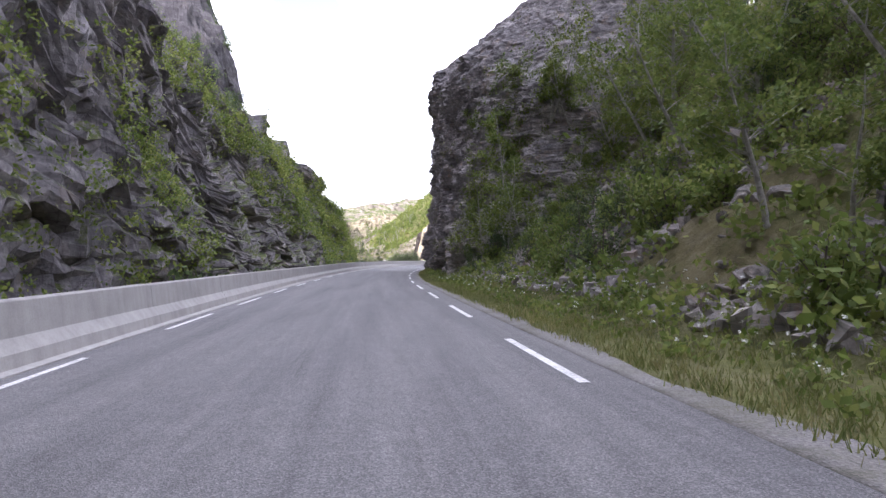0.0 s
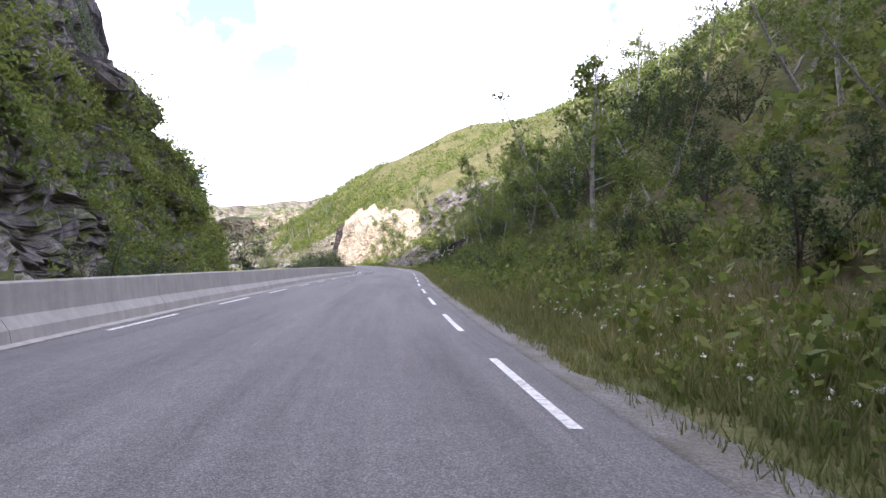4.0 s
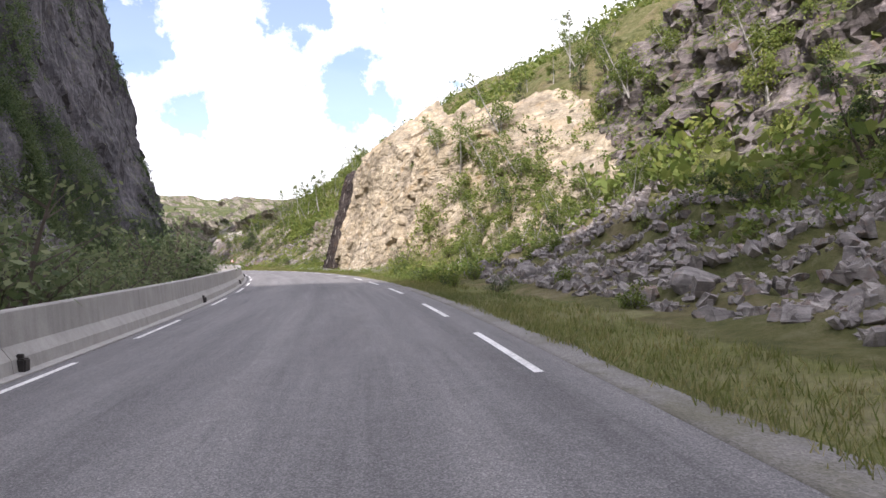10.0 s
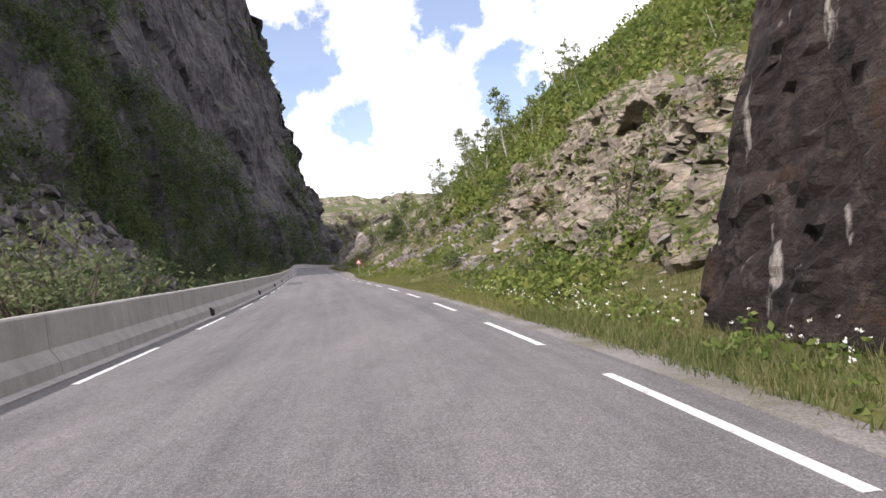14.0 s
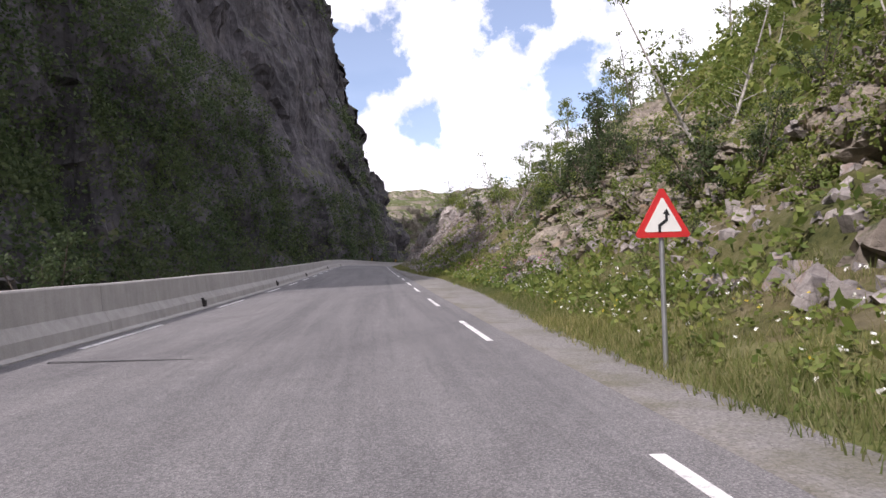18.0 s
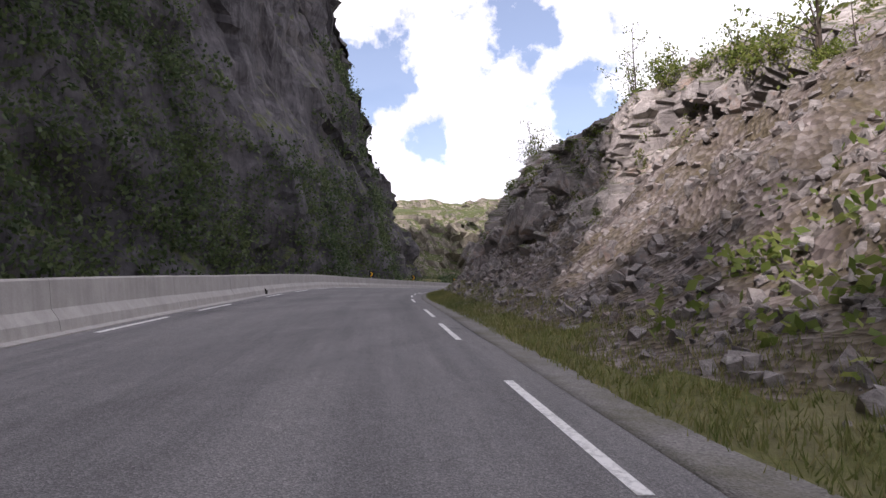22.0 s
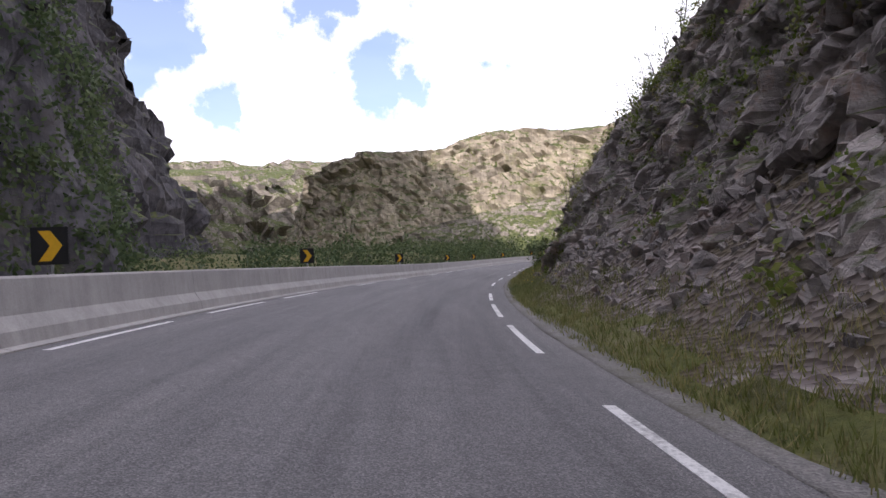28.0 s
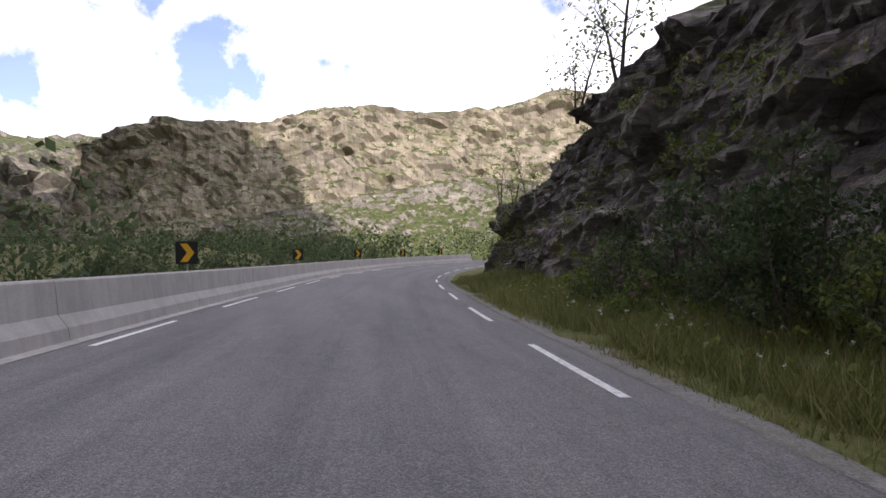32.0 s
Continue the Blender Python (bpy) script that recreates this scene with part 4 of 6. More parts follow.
rock_face("rock_cliff_layered", "dark layered rock wall at the bend", 478, 522, [(478, 5.2), (490, 4.0), (504, 3.0), (522, 3.2)], [(478, 9.2), (488, 8.8), (498, 6.6), (505, 5.2), (512, 4.4), (522, 4.4)], [(478, 0.46), (503, 0.28), (522, 0.35)], ROCK_LAYER, 0.2, big=(0.22, 0.6), mid=(0.6, 0.25), small=(1.6, 0.1), strata=2.2, seed=10, ends=2, taper=4, cap=5, capslope=0.4, wave=0.8, tilt=0.3, ledge=0.28)

# the gorge's far side
# tops before s 50 are out of view, raised to shade the road ahead
rock_face("gorge_wall_near", "dark wooded gorge wall across the river", -150, 178, [(-150, 20), (0, 24), (80, 24), (150, 24), (178, 27)], [(-150, 200), (20, 186), (40, 164), (50, 136), (56, 96), (62, 64), (70, 47), (80, 40), (95, 37), (110, 34), (140, 29), (165, 18), (178, 9)], [(-150, 0.15), (58, 0.16), (90, 0.42), (178, 0.45)], ROCK_SIDE, 0.9, side=-1, big=(0.09, 2.2), mid=(0.25, 0.9), small=(0.8, 0.4), cap=40, capslope=0.25, ends=14, taper=16, seed=12, base=5, wave=4)
# unseen tops shaped for shadows: 310 m shades the ridge, the dip lights the bastion
rock_face("gorge_wall_high", "huge rock wall with wooded ledges, toned dark for its shade", 204, 506, [(204, 98), (230, 78), (264, 54), (300, 43), (345, 30), (400, 25), (440, 25), (478, 37), (506, 54)], [(204, 66), (228, 78), (244, 92), (266, 100), (282, 97), (312, 99), (330, 160), (345, 205), (400, 220), (425, 310), (480, 310), (506, 250)], [(204, 0.42), (236, 0.38), (254, 0.22), (286, 0.17), (315, 0.26), (330, 0.28), (360, 0.25), (420, 0.24), (450, 0.28), (485, 0.24), (506, 0.23)], ROCK_WALL_SHADE, 1.15, side=-1, big=(0.035, 2.6), mid=(0.11, 0.8), small=(0.4, 0.2), cap=60, capslope=0.3, ends=40, taper=14, seed=13, base=5, wave=5, strata=0.55, tilt=0.5, bulge=((400, 0), (430, 3), (450, 5), (470, 7), (488, 2), (506, 0)))


# ---- distance ----
RIDGE = {}

def ridge(name, label, pts, mat, depth, step=3.0, seed=0, foot=-4.0, back=0.3, amp=(4, 1.6), slope=0.5):
    """A rock ridge along a line of (x, y, height), its face towards the valley."""
    pts = np.array(pts, float)
    seg = np.concatenate([[0], np.cumsum(np.hypot(*np.diff(pts[:, :2], axis=0).T))])
    u = np.arange(0, seg[-1], step)
    base = np.stack([np.interp(u, seg, pts[:, k]) for k in range(3)], 1)
    t = np.gradient(base[:, :2], axis=0)
    t /= np.hypot(t[:, 0], t[:, 1])[:, None]
    n = np.stack([-t[:, 1], t[:, 0]], 1)
    hmax = pts[:, 2].max()
    nv = int(hmax / step) + 2
    V = np.linspace(0, 1, nv)
    rag = 0.9 + 0.2 * fbm(np.column_stack([u * 0.03, u * 0, u * 0 + seed]), 4, seed)
    H = foot + (base[:, 2:3] * rag[:, None] - foot) * V[None, :]
    D = slope * (H - foot) * (1.6 - 0.6 * V[None, :])
    C = np.linspace(0, 1, 14)[1:]
    H = np.concatenate([H, H[:, -1:] + C[None, :] * depth * back], 1)
    D = np.concatenate([D, D[:, -1:] + C[None, :] * depth], 1)
    pos = np.concatenate([base[:, None, :2] + n[:, None, :] * D[:, :, None], H[:, :, None]], 2).reshape(-1, 3)
    q = pos * (1, 1, 1.6)
    disp = amp[0] * facets(q * 0.05, seed, 0.9) + amp[1] * facets(q * 0.16, seed + 9, 0.9) + 0.4 * amp[1] * facets(q * 0.45, seed + 19, 0.9)
    pos[:, :2] -= np.repeat(n, H.shape[1], 0) * disp[:, None]
    pos[:, 2] += 0.4 * disp * (pos[:, 2] > 2)
    RIDGE[name] = pos
    return solid(name, mesh_from(name, pos, grid_faces(len(u), H.shape[1], True), mat), label, "hill", kind="structure")


ridge("valley_ridge", "bare rock ridge across the valley's bend", [(-186, 720, 34), (-172, 690, 38), (-140, 674, 44), (-90, 672, 47), (-40, 668, 52), (0, 655, 56), (60, 630, 56), (130, 600, 60)], ROCK_RIDGE, 60, 1.6, 31, -6, 0.12, (1.7, 1.0), 0.4)
ridge("valley_talus", "pale grey scree cone below the bare ridge", [(-118, 656, 5), (-92, 650, 12), (-66, 643, 17), (-40, 633, 21), (-18, 622, 18), (0, 612, 10)], ROCK_FAR, 12, 1.2, 36, -6, 0.1, (0.7, 0.6), 1.25)
ridge("far_plateau", "low bare fell plateau in the distance", [(-520, 760, 110), (-330, 830, 92), (-240, 860, 84), (-120, 900, 90), (0, 930, 104), (150, 900, 110), (400, 800, 120)], ROCK_FAR, 420, 5, 32, -6, 0.05, (3.0, 2.0), 1.6)
ridge("far_side_valley", "pale rock knoll in the side valley", [(-330, 700, 40), (-262, 752, 46), (-205, 752, 40), (-170, 770, 26)], ROCK_FAR, 80, 3, 33, -6, 0.25, (4, 2), 0.8)
ridge("gorge_wall_far", "rock wall farther down the valley, toned dark for its shade", [(-140, 438, 190), (-138, 476, 190), (-152, 535, 180), (-186, 655, 170), (-240, 715, 160), (-420, 760, 150)], ROCK_WALL_SHADE, 90, 2.6, 35, -6, 0.3, (3.4, 1.4), 0.3)
# never in view: added behind the start to keep sun off the first stretch
ridge("gorge_behind", "unseen high mountain added behind the start to shade the gorge", [(-300, -95, 270), (-60, -115, 275), (60, -115, 275), (260, -95, 260)][::-1], ROCK_WALL_SHADE, 80, 12, 34, -6, 0.1, (8, 4), 0.35)

# the valley floor and the land out to the horizon
gx = np.concatenate([np.arange(-2600, -300, 160), np.arange(-300, 301, 25), np.arange(460, 2700, 160)])
gy = np.concatenate([np.arange(-2400, -100, 160), np.arange(-100, 1000, 25), np.arange(1000, 4200, 160)])
GX, GY = np.meshgrid(gx, gy, indexing="ij")
gp = np.column_stack([GX.ravel(), GY.ravel(), 0 * GX.ravel()])
gz = -6.5 + 3 * (fbm(gp * 0.01, 4, 61) - 0.5) + np.clip((np.hypot(GX.ravel(), GY.ravel() - 300) - 700) / 1500, 0, 1) * 70 * fbm(gp * 0.002, 3, 62)
gp[:, 2] = gz
solid("valley_floor", mesh_from("valley_floor", gp, grid_faces(len(gx), len(gy)), SOIL, True), "rolling green valley floor reaching the horizon", "ground", kind="structure")
ws = np.arange(-60, 520, 4.0)
wv = np.stack([rp(ws, -WIDTH - 1.3 - d, 0) * (1, 1, 0) + (0, 0, -3.75) for d in (7, 12, 18, 26)], 1)
solid("water", mesh_from("water", wv.reshape(-1, 3), grid_faces(len(ws), 4), WATER, True), "dark rushing river below the road", "river", kind="structure")


# ---- plants ----
def leaf_quads(centres, radii, counts, size, r, flat=0.75):
    """Many small bent leaves scattered in balls round the centres."""
    idx = np.repeat(np.arange(len(centres)), counts)
    n = len(idx)
    v = r.normal(size=(n, 3))
    v /= np.linalg.norm(v, axis=1)[:, None]
    v *= (r.random((n, 1)) ** 0.45)
    v[:, 2] *= flat
    p = np.asarray(centres)[idx] + v * np.asarray(radii)[idx][:, None]
    a = r.normal(size=(n, 3))
    a /= np.linalg.norm(a, axis=1)[:, None]
    b = np.cross(a, r.normal(size=(n, 3)))
    b /= np.linalg.norm(b, axis=1)[:, None]
    sz = (np.asarray(size)[idx] if np.ndim(size) else np.full(n, size)) * (0.6 + 0.8 * r.random(n))
    a, b = a * sz[:, None] * 0.62, b * sz[:, None] * 0.4
    q = np.stack([p - a, p + b * 0.9 - a * 0.1, p + a, p - b * 0.9 + a * 0.1], 1).reshape(-1, 3)
    f = np.arange(4 * n).reshape(-1, 4)
    return q, f


def merge(*vf):
    vs, fs, o = [], [], 0
    for v, f in vf:
        vs.append(np.asarray(v))
        fs += (np.asarray(f) + o).tolist()
        o += len(v)
    return np.concatenate(vs), fs


def branch_points(base, tip, r, sag=0.15, n=4):
    t = np.linspace(0, 1, n)[:, None]
    p = base + (tip - base) * t
    p += r.normal(0, 0.03, (n, 3)) * np.linalg.norm(tip - base) * t
    p[:, 2] += -sag * (t[:, 0] ** 2) * 0.3 * np.linalg.norm(tip - base)
    return p


def make_birch(h, seed, stems=1, leaves=1500, leaf=0.17, spread=0.32, bark=None, mat=None, label="", name="birch_tree", category="tree", low=0.25):
    r = np.random.default_rng(seed)
    root = thing(name, label, category)
    wood, cen, rad = [], [], []
    for k in range(stems):
        lean = r.normal(0, 0.09 if stems == 1 else 0.24, 2)
        t = np.linspace(0, 1, 8)
        hh = h * (1 if k == 0 else r.uniform(0.6, 0.95))
        trunk = np.column_stack([lean[0] * hh * t + 0.04 * h * np.sin(t * 4 + r.random() * 6) * t, lean[1] * hh * t + 0.04 * h * np.sin(t * 3 + r.random() * 6) * t, hh * t - 0.25])
        r0 = 0.013 * h + 0.02
        wood.append(tube(trunk, r0 * (1 - 0.85 * t), 6))
        nb = int(10 + h * 1.2) if stems < 5 else 8
        for j in range(nb):
            u = r.uniform(low, 0.98)
            base = np.array([np.interp(u, t, trunk[:, c]) for c in range(3)])
            ang = r.random() * 2 * math.pi
            L = spread * hh * (1.15 - u) * r.uniform(0.55, 1.15) + 0.15
            tip = base + np.array([math.cos(ang) * L, math.sin(ang) * L, L * r.uniform(0.3, 1.0)])
            bp = branch_points(base, tip, r)
            wood.append(tube(bp, np.linspace(r0 * 0.35 * (1.1 - u) + 0.006, 0.004, len(bp)), 3))
            for q in (0.55, 0.8, 1.0):
                cen.append(np.array([np.interp(q, np.linspace(0, 1, len(bp)), bp[:, c]) for c in range(3)]) + r.normal(0, 0.05 * L, 3))
                rad.append((0.16 + 0.3 * L) * r.uniform(0.7, 1.3))
        cen.append(trunk[-1])
        rad.append(0.06 * h)
    counts = r.multinomial(leaves, np.array(rad) ** 1.6 / (np.array(rad) ** 1.6).sum())
    part("trunk", mesh_from(name + "_trunk", *merge(*wood), bark or BARK, True), None, root)
    part("crown", mesh_from(name + "_crown", *leaf_quads(cen, rad, counts, leaf, r), mat or LEAF), None, root)
    return root


def make_pine(h, seed):
    r = np.random.default_rng(seed)
    root = thing("pine_tree", "small dark green pine tree on the hillside", "tree")
    t = np.linspace(0, 1, 8)
    trunk = np.column_stack([0.03 * h * np.sin(t * 3), 0.02 * h * np.sin(t * 2), h * t - 0.2])
    wood, cen, rad = [tube(trunk, 0.022 * h * (1 - 0.85 * t), 6)], [], []
    for j in range(34):
        u = r.uniform(0.3, 0.99)
        base = np.array([np.interp(u, t, trunk[:, c]) for c in range(3)])
        a, L = r.random() * 6.28, (1.08 - u) * 0.42 * h * r.uniform(0.6, 1.1)
        tip = base + np.array([math.cos(a) * L, math.sin(a) * L, L * 0.12])
        bp = branch_points(base, tip, r, 0.3)
        wood.append(tube(bp, np.linspace(0.02, 0.006, len(bp)), 4))
        for q in (0.5, 0.75, 1.0):
            cen.append(base + (tip - base) * q)
            rad.append(0.14 + 0.22 * L)
    counts = r.multinomial(1500, np.array(rad) / sum(rad))
    part("trunk", mesh_from("pine_trunk", *merge(*wood), BARK_DARK, True), None, root)
    part("crown", mesh_from("pine_crown", *leaf_quads(cen, rad, counts, 0.16, r, 0.4), NEEDLE), None, root)
    return root


BIRCHES = [make_birch(h, 100 + k, st, 1500, 0.78 * lf, sp, BARK, LEAF, "slender pale-barked birch tree with light green leaves") for k, (h, st, lf, sp) in enumerate(((6.5, 1, 0.19, 0.3), (7.5, 2, 0.2, 0.26), (5.2, 2, 0.17, 0.34), (8.2, 1, 0.2, 0.25)))]
ALDERS = [make_birch(h, 200 + k, 3, 1500, 0.14, 0.36, BARK_DARK, LEAF_DEEP, "bushy dark green alder tree with several stems", "alder_tree", "tree", 0.1) for k, h in enumerate((4.2, 5.2))]
SHRUBS = [make_birch(h, 300 + k, 5, 800, 0.1, 0.5, BARK_DARK, m, lab, "shrub", "bush", 0.05) for k, (h, m, lab) in enumerate(((1.6, LEAF, "leafy light green shrub on the stony slope"), (2.3, LEAF_DEEP, "dense dark green shrub on the bank"), (1.2, LEAF, "low leafy birch shrub between stones"), (2.6, LEAF_WILLOW, "grey-green willow shrub behind the barrier")))]
BARE = [make_birch(4.6, 401, 2, 330, 0.13, 0.36, BARK_DARK, LEAF, "thin sparse birch against the sky on the rock edge", "birch_tree", "tree", 0.2)]
PINES = [make_pine(6.5, 501), make_pine(4.5, 502)]
USED = set()
PLANT_LIMIT = 290
JOINED = []
PLANT_SEEN = []


def plant(proto, place, size, group, r, tilt=0.06):
    m = Matrix.Translation(place) @ Euler((r.normal(0, tilt), r.normal(0, tilt), r.random() * 6.28)).to_matrix().to_4x4() @ Matrix.Diagonal((size, size, size * r.uniform(0.88, 1.12), 1))
    kind_ = proto.name.split(".")[0]
    if PLANT_SEEN.count(kind_) >= PLANT_LIMIT:
        JOINED.append((proto, m))
        return None
    PLANT_SEEN.append(kind_)
    if proto.name not in USED:
        USED.add(proto.name)
        proto.matrix_basis = m
        proto["group"] = group
        return proto
    ob = copy_thing(proto, m)
    ob["group"] = group
    return ob


pr = np.random.default_rng(77)


def face_depth(s, d):
    """True where the place lies under one of the rock faces beside the road."""
    return (37 < s < 74 and d < 9) or (219 < s < 254 and d < 9) or (374 < s < 476 and d < 8.5) or (479 < s < 520 and 4.9 - (s - 479) * 0.07 < d < 7) or (156 < s < 169 and 4.1 < d < 8.5)


def scatter(n, s0, s1, d0, d1, kinds, size, group, bias=1.0, gap=1.2):
    done, tries = [], 0
    while len(done) < n and tries < n * 12:
        tries += 1
        s, d = pr.uniform(s0, s1), d0 + (d1 - d0) * pr.random() ** bias
        if face_depth(s, d):
            continue
        if any(abs(s - a) < gap and abs(d - b) < gap for a, b in done):
            continue
        done.append((s, d))
        p = right_point([s], [d])[0] if d > 0 else left_point([s], [d])[0]
        plant(kinds[pr.integers(len(kinds))], p, size * pr.uniform(0.7, 1.25), group, pr)


G1, G2, G3 = "birches on the right-hand slope", "shrubs on the right-hand slope", "bushes behind the barrier"
scatter(40, -8, 42, 5.0, 24, BIRCHES[:3] + BIRCHES[:3] + ALDERS[:1], 0.72, G1)
scatter(60, -8, 40, 3.2, 15, [SHRUBS[0], SHRUBS[2]], 1.05, G2, gap=0.9)
scatter(30, 14, 38, 2.9, 8, SHRUBS[:3] + ALDERS[:1], 0.75, G2, gap=0.9)
for s, d, z in ((37.5, 4.6, 0.85), (39.0, 5.4, 1.0), (35.0, 6.0, 0.95), (41.0, 4.2, 0.6), (33.5, 5.2, 0.8)):
    plant(BIRCHES[int(s) % 4], right_point([s], [d])[0], z, G1, pr)
scatter(7, 40, 74, 9.5, 20, BIRCHES + ALDERS, 0.7, G1)
scatter(100, 75, 158, 5.6, 32, BIRCHES + ALDERS, 1.0, G1, 1.1)
scatter(30, 96, 156, 8, 17, ALDERS, 1.45, G1, gap=1.5)
scatter(46, 98, 160, 3.0, 8.5, [SHRUBS[0], SHRUBS[1], SHRUBS[0]], 1.0, G2, gap=0.9)
scatter(46, 74, 158, 3.0, 9, SHRUBS[:2] + ALDERS[:1], 0.75, G2)
scatter(10, 168, 212, 11, 16, SHRUBS[:2] + ALDERS, 0.8, G2)
scatter(16, 166, 222, 22, 40, BIRCHES + ALDERS, 0.7, G1)
scatter(46, 176, 224, 9, 22, SHRUBS[:2] + ALDERS + BIRCHES[2:3], 0.85, G1)
scatter(16, 160, 230, 2.6, 7.5, SHRUBS[:3], 0.5, G2)
scatter(16, 196, 250, 2.3, 4.2, SHRUBS[:3], 0.45, G2)
scatter(8, 150, 168, 2.4, 3.8, SHRUBS[:2], 0.6, G2)
scatter(46, 146, 184, 8.6, 28, BIRCHES + ALDERS + ALDERS, 1.1, G1)
scatter(24, 120, 168, 8.6, 20, BIRCHES + ALDERS, 1.15, G1)
scatter(10, 150, 168, 2.6, 4.1, SHRUBS[:3], 0.5, G2, gap=0.7)
scatter(34, 203, 220, 6.2, 13, BIRCHES[2:3] + BIRCHES[2:3] + SHRUBS[:1], 0.75, G1, gap=0.9)
scatter(26, 206, 262, 9.5, 24, BIRCHES + ALDERS + SHRUBS[:2], 0.6, G1)
scatter(20, 255, 300, 7, 24, BIRCHES[:3] + ALDERS, 0.72, G1)
scatter(26, 255, 350, 3.2, 10, SHRUBS[:3], 0.7, G2)
scatter(60, 296, 372, 9, 30, BIRCHES + ALDERS, 0.9, G1)
scatter(46, 345, 412, 8.8, 24, BARE + SHRUBS[:3] + BARE, 0.75, G2, gap=0.9)
scatter(18, 400, 480, 9.5, 16, BARE + SHRUBS[:3], 0.7, G2)
scatter(40, 472, 493, 2.4, 5.0, SHRUBS[:2] + SHRUBS[:2] + ALDERS[:1], 0.85, G2, gap=0.7)
scatter(16, 478, 520, 7.5, 13, BARE + BARE + ALDERS[:1], 0.85, G1)
scatter(12, 385, 470, 2.0, 3.4, SHRUBS[2:3], 0.42, G2)
for s, d in ((163, 30), (170, 36), (150, 34), (182, 44), (205, 38), (214, 34), (140, 38), (128, 34)):
    plant(PINES[int(s) % 2], right_point([s], [d])[0], pr.uniform(0.7, 1.1), "pines on the skyline", pr)
scatter(22, 172, 222, -18, -9.4, [SHRUBS[3], ALDERS[0], SHRUBS[1]], 0.95, G3, gap=1.6)
scatter(54, 178, 262, -13, -8.8, [SHRUBS[3], SHRUBS[3], SHRUBS[3], SHRUBS[1]], 1.4, G3, gap=1.4)
scatter(30, 90, 180, -22, -9.5, [SHRUBS[1], ALDERS[1], ALDERS[0]], 0.85, G3)
scatter(22, 0, 95, -16, -9.4, [SHRUBS[1], SHRUBS[3]], 0.6, G3)
scatter(40, 268, 400, -26, -9.5, [SHRUBS[1], ALDERS[0], ALDERS[1]], 0.8, G3)
scatter(44, 395, 545, -26, -9.3, [ALDERS[0], ALDERS[1], SHRUBS[1]], 0.85, G3)


def face_scatter(name, n, kinds, size, group, v0=0.15, v1=1.0, u1=1.0):
    g, nv, out = FACE[name]
    for _ in range(n):
        i, j = pr.integers(3, int(g.shape[0] * u1) - 3), int((v0 + (v1 - v0) * pr.random()) * (nv - 1))
        plant(kinds[pr.integers(len(kinds))], g[i, j] - out[i] * 0.15 - np.array((0, 0, 0.1)), size * pr.uniform(0.6, 1.3), group, pr)


G4 = "shrubs rooted in the rock faces"
face_scatter("rock_bastion_shaded", 12, [SHRUBS[0], SHRUBS[2], SHRUBS[2]], 0.5, G4, 0.1)
face_scatter("rock_bastion_shaded", 14, BARE + SHRUBS[:1], 0.8, G4, 0.97)
face_scatter("rock_slope_rubble", 40, [SHRUBS[0], SHRUBS[2], SHRUBS[2]], 0.45, G4, 0.2)
face_scatter("rock_slope_rubble", 14, BARE, 0.8, G4, 0.97)
face_scatter("rock_outcrop_low", 30, SHRUBS[:3], 0.55, G4)
face_scatter("rock_outcrop_grey", 16, SHRUBS[:3] + BARE, 0.6, G4)
face_scatter("rock_cliff_layered", 12, BARE + BARE + SHRUBS[:1], 0.8, G4, 0.97)
face_scatter("rock_cliff_layered", 8, SHRUBS[:3], 0.45, G4, 0.4)
face_scatter("rock_cliff_ochre", 7, SHRUBS[2:3], 0.5, G4, 0.7)
face_scatter("rock_band_upper", 64, [SHRUBS[0], SHRUBS[2], SHRUBS[0], BIRCHES[2]], 0.8, G4, 0.05)
face_scatter("stream_rock", 22, [SHRUBS[0], SHRUBS[1], SHRUBS[2]], 0.55, G4, 0.1)
face_scatter("rock_cliff_dark", 6, BARE + SHRUBS[2:3], 0.6, G4, 0.6)
face_scatter("rock_cliff_dark", 14, [SHRUBS[0], SHRUBS[2], BIRCHES[2]], 0.9, G4, 0.3, 1.0, 0.22)
face_scatter("rock_cliff_ochre", 46, [SHRUBS[0], SHRUBS[2], SHRUBS[0], BIRCHES[2]], 0.7, G4, 0.15, 1.0, 0.46)
scatter(34, 6, 40, 5.5, 15, [SHRUBS[0], SHRUBS[2], BIRCHES[2], SHRUBS[0]], 1.15, G2, gap=0.8)
scatter(20, 20, 42, 9, 20, BIRCHES[:3], 0.9, G1, gap=1.0)
plant(SHRUBS[0], right_point([219.5], [3.6])[0], 1.2, G2, pr)
plant(SHRUBS[3], right_point([221.0], [3.9])[0], 0.7, G2, pr)


face_scatter("rock_outcrop_low", 46, SHRUBS[:3], 0.65, G4)
face_scatter("rock_outcrop_low", 18, BIRCHES[2:3] + ALDERS[:1], 0.65, G1, 0.6)
face_scatter("rock_bastion_shaded", 12, SHRUBS[:1] + SHRUBS[2:3], 0.6, G4, 0.92)

